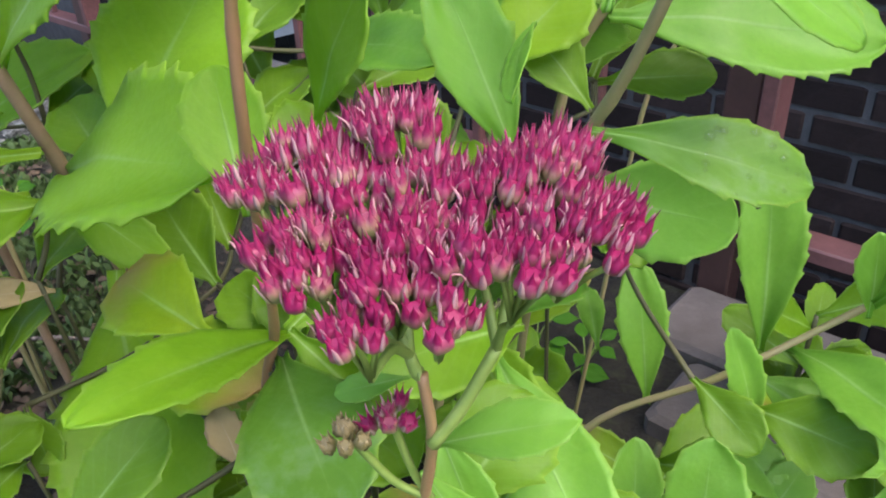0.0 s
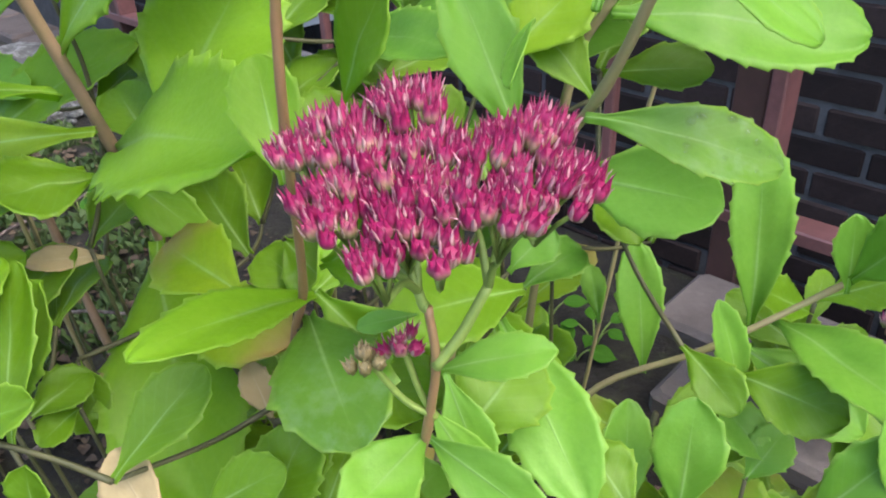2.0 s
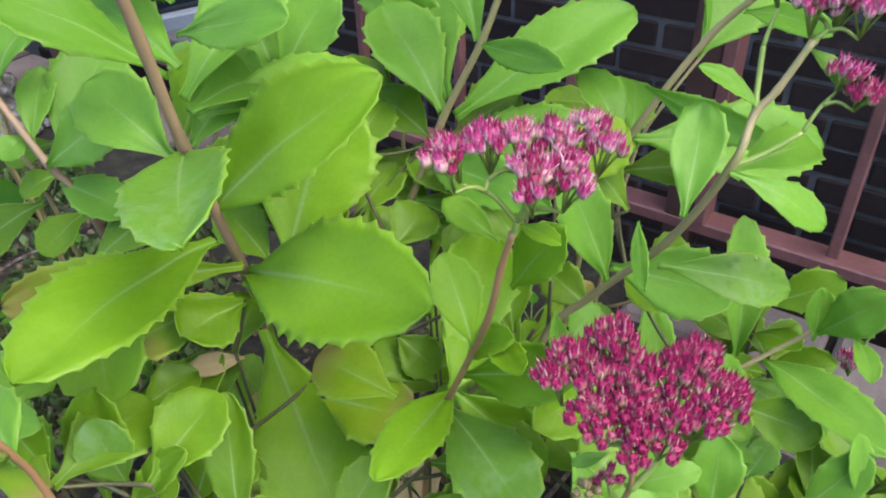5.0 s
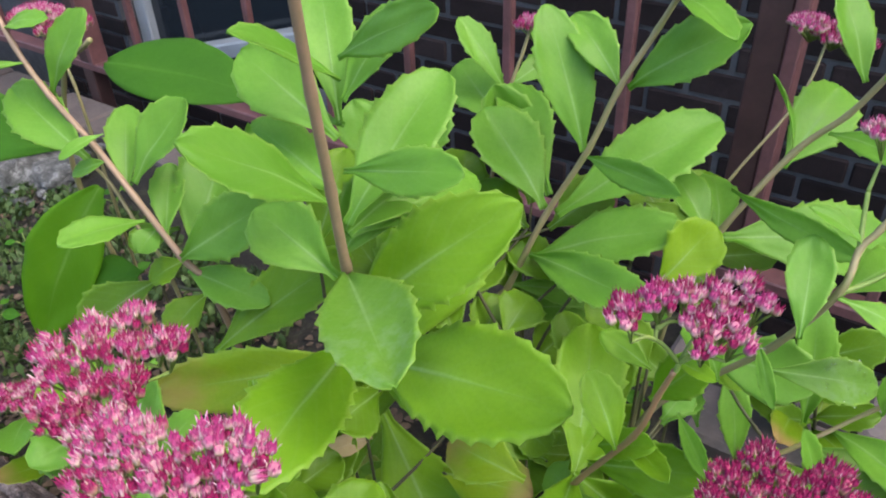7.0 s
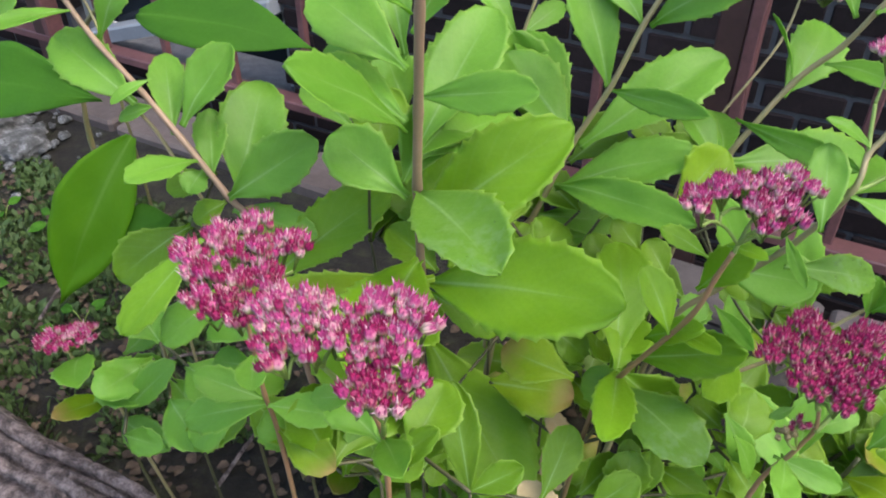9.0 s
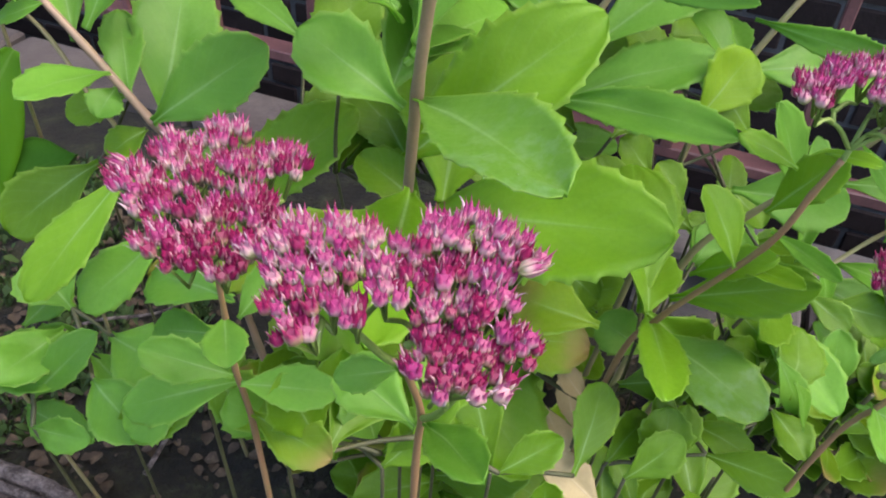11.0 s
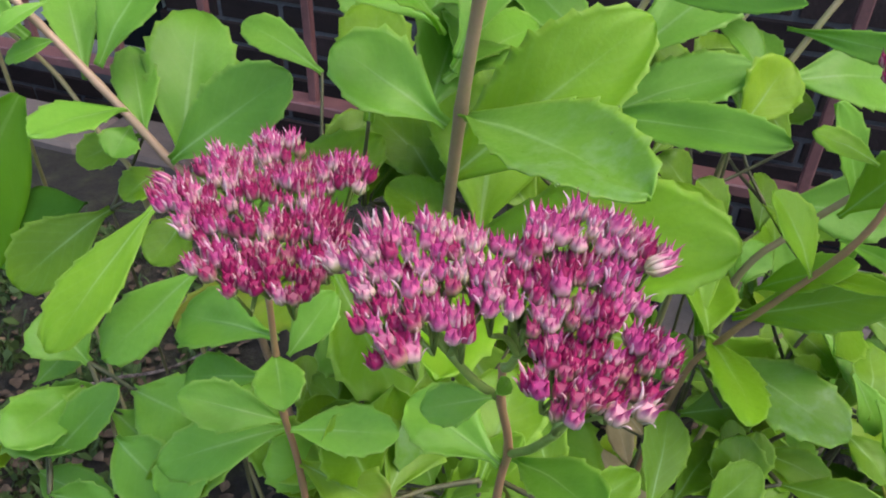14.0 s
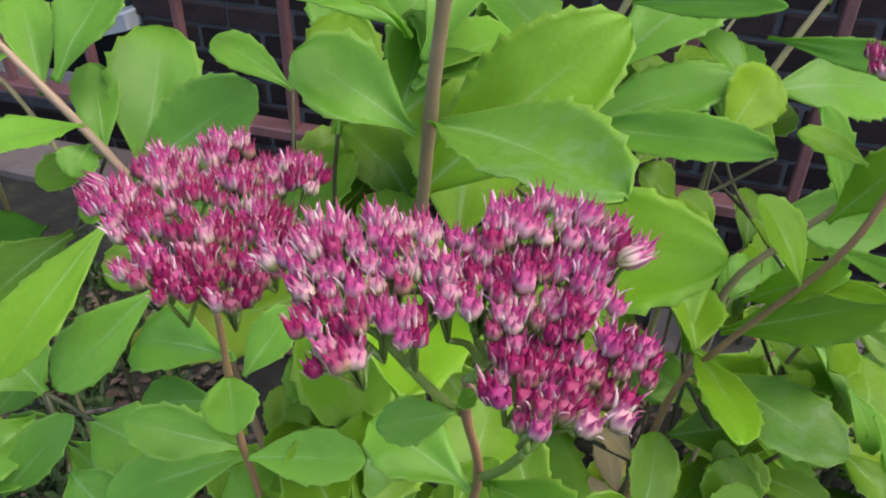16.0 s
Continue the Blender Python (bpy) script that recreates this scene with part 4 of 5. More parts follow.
stalk(stem_p3, (-0.321, 0.269, 0.196), (-0.318, 0.278, 0.208))
stalk(stem_p3, (-0.318, 0.278, 0.208), (-0.287, 0.281, 0.228))
stalk(stem_p3, (-0.318, 0.278, 0.208), (-0.3, 0.304, 0.225))
stalk(stem_p3, (-0.321, 0.269, 0.196), (-0.328, 0.335, 0.203))
stalk(stem_p3, (-0.287, 0.281, 0.228), (-0.24, 0.224, 0.251))
stem_p4 = clump((-0.003, 0.194, 0.17))
leaf(stem_p4, (-0.031, 0.200, 0.256), (-0.004, 0.138, 0.256), 0.036, look_of="dew")
leaf(stem_p4, (0.027, 0.223, 0.248), (0.041, 0.179, 0.237), 0.024)
leaf(stem_p4, (-0.032, 0.155, 0.206), (-0.027, 0.177, 0.235), 0.017)
leaf(stem_p4, (-0.01, 0.171, 0.213), (0.01, 0.143, 0.212), 0.018)
leaf(stem_p4, (0.031, 0.174, 0.214), (0.056, 0.186, 0.241), 0.021)
leaf(stem_p4, (-0.011, 0.152, 0.212), (0.015, 0.119, 0.22), 0.020)
leaf(stem_p4, (-0.058, 0.165, 0.205), (-0.028, 0.18, 0.214), 0.021)
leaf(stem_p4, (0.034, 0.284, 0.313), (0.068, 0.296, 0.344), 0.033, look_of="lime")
leaf(stem_p4, (0.03, 0.161, 0.221), (0.034, 0.135, 0.214), 0.021)
stalk(stem_p4, (-0.05, 0.179, -0.01), (-0.058, 0.165, 0.205))
stalk(stem_p4, (-0.058, 0.165, 0.205), (-0.032, 0.155, 0.206))
stalk(stem_p4, (-0.032, 0.155, 0.206), (-0.011, 0.152, 0.212))
stalk(stem_p4, (-0.011, 0.152, 0.212), (-0.01, 0.171, 0.213))
stalk(stem_p4, (-0.01, 0.171, 0.213), (-0.034, 0.196, 0.253))
stalk(stem_p4, (-0.01, 0.171, 0.213), (0.031, 0.174, 0.214))
stalk(stem_p4, (0.031, 0.174, 0.214), (0.03, 0.161, 0.221))
stalk(stem_p4, (0.031, 0.174, 0.214), (0.027, 0.223, 0.248))
stalk(stem_p4, (0.04, 0.296, -0.01), (0.034, 0.284, 0.313))
stem_p5 = clump((-0.104, 0.204, 0.171))
leaf(stem_p5, (0.042, 0.199, 0.267), (0.001, 0.162, 0.281), 0.027)
leaf(stem_p5, (0.021, 0.151, 0.245), (0.043, 0.177, 0.26), 0.030)
leaf(stem_p5, (0.009, 0.191, 0.226), (0.056, 0.205, 0.23), 0.026)
leaf(stem_p5, (-0.191, 0.165, 0.267), (-0.16, 0.206, 0.269), 0.035)
leaf(stem_p5, (-0.154, 0.166, 0.262), (-0.127, 0.195, 0.282), 0.032)
leaf(stem_p5, (-0.092, 0.239, 0.229), (-0.045, 0.217, 0.23), 0.038, look_of="yellow")
leaf(stem_p5, (-0.051, 0.2, 0.206), (-0.062, 0.214, 0.223), 0.013, look_of="dry")
leaf(stem_p5, (-0.235, 0.226, 0.261), (-0.209, 0.189, 0.262), 0.024)
leaf(stem_p5, (-0.28, 0.235, 0.218), (-0.236, 0.22, 0.253), 0.026)
stalk(stem_p5, (-0.043, 0.214, -0.01), (-0.051, 0.2, 0.206))
stalk(stem_p5, (-0.051, 0.2, 0.206), (-0.092, 0.239, 0.229))
stalk(stem_p5, (-0.051, 0.2, 0.206), (0.009, 0.191, 0.226))
stalk(stem_p5, (0.009, 0.191, 0.226), (0.042, 0.199, 0.267))
stalk(stem_p5, (0.009, 0.191, 0.226), (0.021, 0.151, 0.245))
stalk(stem_p5, (-0.148, 0.178, -0.01), (-0.154, 0.166, 0.262))
stalk(stem_p5, (-0.154, 0.166, 0.262), (-0.191, 0.165, 0.267))
stalk(stem_p5, (-0.229, 0.238, -0.01), (-0.235, 0.226, 0.261))
stalk(stem_p5, (-0.235, 0.226, 0.261), (-0.28, 0.235, 0.218))
stem_p6 = clump((0.055, 0.219, 0.127))
leaf(stem_p6, (0.042, 0.175, 0.188), (0.037, 0.193, 0.192), 0.015, look_of="green")
leaf(stem_p6, (0.143, 0.218, 0.168), (0.124, 0.23, 0.188), 0.021, look_of="green")
leaf(stem_p6, (0.133, 0.214, 0.162), (0.15, 0.226, 0.179), 0.019, look_of="green")
leaf(stem_p6, (0.002, 0.154, 0.212), (0.014, 0.172, 0.214), 0.017, look_of="green")
leaf(stem_p6, (-0.012, 0.209, 0.223), (-0.034, 0.231, 0.233), 0.026, look_of="green")
leaf(stem_p6, (0.043, 0.262, 0.223), (0.071, 0.285, 0.229), 0.022, look_of="green")
leaf(stem_p6, (0.038, 0.254, 0.237), (0.056, 0.265, 0.252), 0.021, look_of="green")
stalk(stem_p6, (0.141, 0.228, -0.01), (0.133, 0.214, 0.162))
stalk(stem_p6, (0.133, 0.214, 0.162), (0.143, 0.218, 0.168))
stalk(stem_p6, (0.048, 0.187, -0.01), (0.042, 0.175, 0.188))
stalk(stem_p6, (0.042, 0.175, 0.188), (0.002, 0.154, 0.212))
stalk(stem_p6, (0.002, 0.154, 0.212), (-0.012, 0.209, 0.223))
stalk(stem_p6, (-0.012, 0.209, 0.223), (0.038, 0.254, 0.237))
stalk(stem_p6, (-0.012, 0.209, 0.223), (0.043, 0.262, 0.223))
stem_p7 = clump((-0.104, 0.193, 0.123))
leaf(stem_p7, (-0.086, 0.15, 0.229), (-0.061, 0.178, 0.252), 0.022)
leaf(stem_p7, (-0.125, 0.147, 0.252), (-0.098, 0.147, 0.265), 0.016)
leaf(stem_p7, (-0.041, 0.215, 0.158), (-0.043, 0.238, 0.184), 0.017, look_of="dry")
leaf(stem_p7, (-0.059, 0.148, 0.218), (-0.031, 0.151, 0.235), 0.020)
leaf(stem_p7, (-0.04, 0.194, 0.225), (-0.004, 0.183, 0.23), 0.025)
leaf(stem_p7, (-0.056, 0.23, 0.168), (-0.053, 0.202, 0.159), 0.018, look_of="dry")
leaf(stem_p7, (-0.168, 0.168, 0.244), (-0.146, 0.172, 0.259), 0.021)
leaf(stem_p7, (-0.188, 0.205, 0.244), (-0.2, 0.227, 0.253), 0.025)
leaf(stem_p7, (-0.172, 0.216, 0.254), (-0.146, 0.231, 0.261), 0.024)
stalk(stem_p7, (-0.033, 0.229, -0.01), (-0.041, 0.215, 0.158))
stalk(stem_p7, (-0.041, 0.215, 0.158), (-0.056, 0.23, 0.168))
stalk(stem_p7, (-0.041, 0.215, 0.158), (-0.04, 0.194, 0.225))
stalk(stem_p7, (-0.04, 0.194, 0.225), (-0.086, 0.15, 0.229))
stalk(stem_p7, (-0.086, 0.15, 0.229), (-0.125, 0.147, 0.252))
stalk(stem_p7, (-0.053, 0.16, -0.01), (-0.059, 0.148, 0.218))
stalk(stem_p7, (-0.125, 0.147, 0.252), (-0.172, 0.216, 0.254))
stalk(stem_p7, (-0.162, 0.18, -0.01), (-0.168, 0.168, 0.244))
stalk(stem_p7, (-0.168, 0.168, 0.244), (-0.188, 0.205, 0.244))
stem_p8 = clump((-0.232, 0.254, 0.194))
leaf(stem_p8, (-0.219, 0.255, 0.255), (-0.235, 0.226, 0.261), 0.029, look_of="green")
leaf(stem_p8, (-0.276, 0.282, 0.236), (-0.247, 0.247, 0.239), 0.035, look_of="green")
leaf(stem_p8, (-0.296, 0.314, 0.229), (-0.312, 0.332, 0.251), 0.034, look_of="green")
leaf(stem_p8, (-0.205, 0.194, 0.245), (-0.222, 0.2, 0.274), 0.027, look_of="green")
leaf(stem_p8, (-0.285, 0.261, 0.23), (-0.264, 0.222, 0.227), 0.027, look_of="green")
leaf(stem_p8, (-0.173, 0.244, 0.248), (-0.191, 0.259, 0.265), 0.030, look_of="green")
leaf(stem_p8, (-0.169, 0.177, 0.251), (-0.177, 0.184, 0.284), 0.023, look_of="dew")
stalk(stem_p8, (-0.288, 0.328, -0.01), (-0.296, 0.314, 0.229))
stalk(stem_p8, (-0.296, 0.314, 0.229), (-0.276, 0.282, 0.236))
stalk(stem_p8, (-0.296, 0.314, 0.229), (-0.285, 0.261, 0.23))
stalk(stem_p8, (-0.276, 0.282, 0.236), (-0.219, 0.255, 0.255))
stalk(stem_p8, (-0.199, 0.206, -0.01), (-0.205, 0.194, 0.245))
stalk(stem_p8, (-0.205, 0.194, 0.245), (-0.169, 0.177, 0.251))
stalk(stem_p8, (-0.205, 0.194, 0.245), (-0.173, 0.244, 0.248))
stem_p9 = clump((-0.014, 0.322, 0.219))
leaf(stem_p9, (-0.013, 0.287, 0.308), (0.019, 0.309, 0.315), 0.019)
leaf(stem_p9, (0.071, 0.28, 0.301), (0.048, 0.295, 0.329), 0.022)
leaf(stem_p9, (-0.07, 0.341, 0.31), (-0.049, 0.371, 0.328), 0.030)
leaf(stem_p9, (-0.033, 0.293, 0.254), (-0.008, 0.304, 0.268), 0.031)
leaf(stem_p9, (-0.05, 0.29, 0.281), (-0.03, 0.313, 0.291), 0.029)
leaf(stem_p9, (0.018, 0.287, 0.278), (0.002, 0.3, 0.298), 0.025)
leaf(stem_p9, (-0.012, 0.351, 0.312), (0.028, 0.363, 0.331), 0.034)
leaf(stem_p9, (0.039, 0.328, 0.341), (0.06, 0.316, 0.323), 0.023)
leaf(stem_p9, (-0.077, 0.378, 0.312), (-0.053, 0.411, 0.337), 0.036)
stalk(stem_p9, (-0.025, 0.307, -0.01), (-0.033, 0.293, 0.254))
stalk(stem_p9, (-0.033, 0.293, 0.254), (-0.05, 0.29, 0.281))
stalk(stem_p9, (-0.033, 0.293, 0.254), (-0.013, 0.287, 0.308))
stalk(stem_p9, (-0.033, 0.293, 0.254), (0.018, 0.287, 0.278))
stalk(stem_p9, (0.018, 0.287, 0.278), (0.071, 0.28, 0.301))
stalk(stem_p9, (0.018, 0.287, 0.278), (0.039, 0.328, 0.341))
stalk(stem_p9, (-0.05, 0.29, 0.281), (-0.07, 0.341, 0.31))
stalk(stem_p9, (-0.07, 0.341, 0.31), (-0.077, 0.378, 0.312))
stalk(stem_p9, (-0.07, 0.341, 0.31), (-0.012, 0.351, 0.312))
stem_p10 = clump((-0.057, 0.294, 0.19))
leaf(stem_p10, (-0.152, 0.312, 0.337), (-0.132, 0.362, 0.373), 0.035, look_of="pale")
leaf(stem_p10, (-0.07, 0.327, 0.279), (-0.044, 0.355, 0.295), 0.028)
leaf(stem_p10, (-0.028, 0.341, 0.27), (-0.057, 0.375, 0.292), 0.034)
leaf(stem_p10, (-0.007, 0.257, 0.272), (-0.017, 0.29, 0.296), 0.023)
leaf(stem_p10, (0.007, 0.245, 0.256), (0.005, 0.268, 0.289), 0.025)
leaf(stem_p10, (0.031, 0.269, 0.268), (0.023, 0.29, 0.285), 0.021)
leaf(stem_p10, (-0.028, 0.204, 0.243), (0.01, 0.172, 0.236), 0.032)
leaf(stem_p10, (-0.051, 0.249, 0.257), (-0.032, 0.237, 0.241), 0.023)
leaf(stem_p10, (-0.025, 0.353, 0.312), (-0.054, 0.383, 0.329), 0.030)
leaf(stem_p10, (-0.153, 0.323, 0.285), (-0.139, 0.364, 0.296), 0.027)
leaf(stem_p10, (-0.147, 0.282, 0.225), (-0.188, 0.243, 0.216), 0.030)
stalk(stem_p10, (-0.139, 0.296, -0.01), (-0.147, 0.282, 0.225))
stalk(stem_p10, (-0.147, 0.282, 0.225), (-0.153, 0.323, 0.285))
stalk(stem_p10, (-0.153, 0.323, 0.285), (-0.152, 0.312, 0.337))
stalk(stem_p10, (-0.064, 0.339, -0.01), (-0.07, 0.327, 0.279))
stalk(stem_p10, (-0.07, 0.327, 0.279), (-0.025, 0.353, 0.312))
stalk(stem_p10, (-0.045, 0.261, -0.01), (-0.051, 0.249, 0.257))
stalk(stem_p10, (-0.051, 0.249, 0.257), (-0.007, 0.257, 0.272))
stalk(stem_p10, (0.037, 0.281, -0.01), (0.031, 0.269, 0.268))
stalk(stem_p10, (-0.022, 0.353, -0.01), (-0.028, 0.341, 0.27))
stalk(stem_p10, (-0.022, 0.216, -0.01), (-0.028, 0.204, 0.243))
stalk(stem_p10, (-0.028, 0.204, 0.243), (0.007, 0.245, 0.256))
stem_p11 = clump((0.082, 0.276, 0.169))
leaf(stem_p11, (0.084, 0.363, 0.284), (0.108, 0.4, 0.315), 0.035)
leaf(stem_p11, (0.072, 0.369, 0.292), (0.058, 0.402, 0.314), 0.030)
leaf(stem_p11, (0.081, 0.334, 0.292), (0.129, 0.327, 0.296), 0.025)
leaf(stem_p11, (0.105, 0.232, 0.217), (0.122, 0.206, 0.206), 0.019)
leaf(stem_p11, (0.127, 0.23, 0.204), (0.16, 0.203, 0.205), 0.028)
leaf(stem_p11, (0.031, 0.176, 0.23), (0.016, 0.192, 0.241), 0.022)
leaf(stem_p11, (0.076, 0.158, 0.207), (0.062, 0.176, 0.221), 0.022)
leaf(stem_p11, (0.078, 0.293, 0.256), (0.092, 0.266, 0.243), 0.028)
stalk(stem_p11, (0.135, 0.244, -0.01), (0.127, 0.23, 0.204))
stalk(stem_p11, (0.127, 0.23, 0.204), (0.105, 0.232, 0.217))
stalk(stem_p11, (0.105, 0.232, 0.217), (0.078, 0.293, 0.256))
stalk(stem_p11, (0.078, 0.293, 0.256), (0.081, 0.334, 0.292))
stalk(stem_p11, (0.081, 0.334, 0.292), (0.072, 0.369, 0.292))
stalk(stem_p11, (0.078, 0.293, 0.256), (0.084, 0.363, 0.284))
stalk(stem_p11, (0.082, 0.17, -0.01), (0.076, 0.158, 0.207))
stalk(stem_p11, (0.076, 0.158, 0.207), (0.031, 0.176, 0.23))
stem_p12 = clump((-0.17, 0.358, 0.217))
leaf(stem_p12, (-0.151, 0.414, 0.317), (-0.186, 0.462, 0.333), 0.023, look_of="green")
leaf(stem_p12, (-0.105, 0.379, 0.342), (-0.073, 0.396, 0.386), 0.040, look_of="green")
leaf(stem_p12, (-0.114, 0.412, 0.330), (-0.128, 0.430, 0.372), 0.034, look_of="green")
leaf(stem_p12, (-0.013, 0.400, 0.300), (-0.036, 0.424, 0.378), 0.040, look_of="green")
stalk(stem_p12, (-0.147, 0.339, 0.275), (-0.105, 0.379, 0.342))
stalk(stem_p12, (-0.165, 0.365, 0.274), (-0.114, 0.412, 0.330))
stalk(stem_p12, (-0.02, 0.41, -0.01), (-0.013, 0.400, 0.300))
leaf(stem_p12, (-0.112, 0.312, 0.284), (-0.125, 0.358, 0.309), 0.030)
leaf(stem_p12, (-0.115, 0.291, 0.279), (-0.141, 0.323, 0.294), 0.028)
leaf(stem_p12, (-0.092, 0.297, 0.287), (-0.095, 0.334, 0.308), 0.027)
leaf(stem_p12, (-0.077, 0.28, 0.286), (-0.087, 0.318, 0.303), 0.027)
leaf(stem_p12, (-0.165, 0.365, 0.274), (-0.131, 0.391, 0.3), 0.028)
leaf(stem_p12, (-0.147, 0.339, 0.275), (-0.122, 0.358, 0.288), 0.024)
leaf(stem_p12, (-0.278, 0.413, 0.252), (-0.335, 0.395, 0.224), 0.039)
leaf(stem_p12, (-0.245, 0.376, 0.293), (-0.267, 0.368, 0.284), 0.021)
leaf(stem_p12, (-0.251, 0.404, 0.3), (-0.287, 0.402, 0.291), 0.020)
leaf(stem_p12, (-0.233, 0.371, 0.27), (-0.26, 0.35, 0.254), 0.026)
stalk(stem_p12, (-0.27, 0.427, -0.01), (-0.278, 0.413, 0.252))
stalk(stem_p12, (-0.278, 0.413, 0.252), (-0.251, 0.404, 0.3))
stalk(stem_p12, (-0.278, 0.413, 0.252), (-0.245, 0.376, 0.293))
stalk(stem_p12, (-0.278, 0.413, 0.252), (-0.233, 0.371, 0.27))
stalk(stem_p12, (-0.233, 0.371, 0.27), (-0.165, 0.365, 0.274))
stalk(stem_p12, (-0.165, 0.365, 0.274), (-0.147, 0.339, 0.275))
stalk(stem_p12, (-0.147, 0.339, 0.275), (-0.112, 0.312, 0.284))
stalk(stem_p12, (-0.112, 0.312, 0.284), (-0.092, 0.297, 0.287))
stalk(stem_p12, (-0.112, 0.312, 0.284), (-0.077, 0.28, 0.286))
stalk(stem_p12, (-0.165, 0.365, 0.274), (-0.151, 0.414, 0.317))
stalk(stem_p12, (-0.147, 0.339, 0.275), (-0.115, 0.291, 0.279))
stem_p13 = clump((-0.054, 0.271, 0.169))
leaf(stem_p13, (-0.062, 0.352, 0.287), (-0.086, 0.386, 0.317), 0.034)
leaf(stem_p13, (-0.076, 0.276, 0.232), (-0.107, 0.308, 0.259), 0.032)
leaf(stem_p13, (-0.075, 0.296, 0.237), (-0.092, 0.325, 0.26), 0.028)
leaf(stem_p13, (-0.107, 0.323, 0.284), (-0.137, 0.365, 0.315), 0.033)
leaf(stem_p13, (-0.064, 0.298, 0.266), (-0.046, 0.326, 0.282), 0.029)
leaf(stem_p13, (-0.034, 0.233, 0.237), (-0.063, 0.254, 0.248), 0.025)
leaf(stem_p13, (-0.07, 0.144, 0.204), (-0.093, 0.165, 0.227), 0.020, look_of="dry")
leaf(stem_p13, (-0.105, 0.139, 0.225), (-0.105, 0.142, 0.244), 0.015)
leaf(stem_p13, (-0.13, 0.207, 0.206), (-0.138, 0.189, 0.203), 0.015)
leaf(stem_p13, (-0.138, 0.227, 0.213), (-0.125, 0.21, 0.197), 0.016)
leaf(stem_p13, (-0.009, 0.33, 0.285), (-0.035, 0.357, 0.304), 0.027)
leaf(stem_p13, (0.058, 0.285, 0.232), (0.036, 0.309, 0.245), 0.025)
leaf(stem_p13, (0.108, 0.318, 0.212), (0.129, 0.349, 0.234), 0.023)
stalk(stem_p13, (-0.062, 0.158, -0.01), (-0.07, 0.144, 0.204))
stalk(stem_p13, (-0.07, 0.144, 0.204), (-0.105, 0.139, 0.225))
stalk(stem_p13, (-0.124, 0.219, -0.01), (-0.13, 0.207, 0.206))
stalk(stem_p13, (-0.13, 0.207, 0.206), (-0.138, 0.227, 0.213))
stalk(stem_p13, (-0.138, 0.227, 0.213), (-0.076, 0.276, 0.232))
stalk(stem_p13, (-0.076, 0.276, 0.232), (-0.075, 0.296, 0.237))
stalk(stem_p13, (-0.075, 0.296, 0.237), (-0.064, 0.298, 0.266))
stalk(stem_p13, (-0.075, 0.296, 0.237), (-0.107, 0.323, 0.284))
stalk(stem_p13, (-0.107, 0.323, 0.284), (-0.062, 0.352, 0.287))
stalk(stem_p13, (-0.076, 0.276, 0.232), (-0.034, 0.233, 0.237))
stalk(stem_p13, (-0.064, 0.298, 0.266), (-0.009, 0.33, 0.285))
stalk(stem_p13, (0.064, 0.297, -0.01), (0.058, 0.285, 0.232))
stalk(stem_p13, (0.058, 0.285, 0.232), (0.108, 0.318, 0.212))
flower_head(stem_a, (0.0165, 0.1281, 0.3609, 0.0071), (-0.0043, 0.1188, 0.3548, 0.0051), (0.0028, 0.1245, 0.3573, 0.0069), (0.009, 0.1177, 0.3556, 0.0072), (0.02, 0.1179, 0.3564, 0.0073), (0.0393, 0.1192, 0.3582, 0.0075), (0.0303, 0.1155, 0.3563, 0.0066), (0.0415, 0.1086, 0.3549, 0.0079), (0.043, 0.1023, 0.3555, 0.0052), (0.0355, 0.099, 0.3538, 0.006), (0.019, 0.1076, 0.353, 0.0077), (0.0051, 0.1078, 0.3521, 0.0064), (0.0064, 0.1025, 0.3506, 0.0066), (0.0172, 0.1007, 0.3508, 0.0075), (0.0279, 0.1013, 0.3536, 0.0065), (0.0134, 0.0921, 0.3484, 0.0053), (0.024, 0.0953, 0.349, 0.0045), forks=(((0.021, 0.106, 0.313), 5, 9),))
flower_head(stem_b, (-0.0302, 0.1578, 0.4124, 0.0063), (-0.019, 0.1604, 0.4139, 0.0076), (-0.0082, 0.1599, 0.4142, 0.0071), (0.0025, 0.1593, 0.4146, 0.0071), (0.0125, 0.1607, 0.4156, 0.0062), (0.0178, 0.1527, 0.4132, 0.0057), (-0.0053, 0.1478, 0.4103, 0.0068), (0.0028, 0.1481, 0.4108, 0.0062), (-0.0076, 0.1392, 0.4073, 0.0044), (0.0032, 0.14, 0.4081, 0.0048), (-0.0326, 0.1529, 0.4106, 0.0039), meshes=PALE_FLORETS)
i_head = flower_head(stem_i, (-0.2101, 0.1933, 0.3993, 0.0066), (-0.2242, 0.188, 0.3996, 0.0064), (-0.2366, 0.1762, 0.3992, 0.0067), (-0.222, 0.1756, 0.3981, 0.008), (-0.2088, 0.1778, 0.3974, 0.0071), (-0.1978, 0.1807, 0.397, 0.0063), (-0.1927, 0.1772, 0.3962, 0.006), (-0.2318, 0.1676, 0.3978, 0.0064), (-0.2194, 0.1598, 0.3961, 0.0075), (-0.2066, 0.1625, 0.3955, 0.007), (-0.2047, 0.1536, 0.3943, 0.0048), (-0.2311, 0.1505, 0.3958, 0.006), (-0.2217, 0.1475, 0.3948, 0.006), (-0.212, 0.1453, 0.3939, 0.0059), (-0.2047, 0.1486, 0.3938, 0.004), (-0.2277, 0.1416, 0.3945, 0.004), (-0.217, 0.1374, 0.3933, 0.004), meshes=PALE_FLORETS)
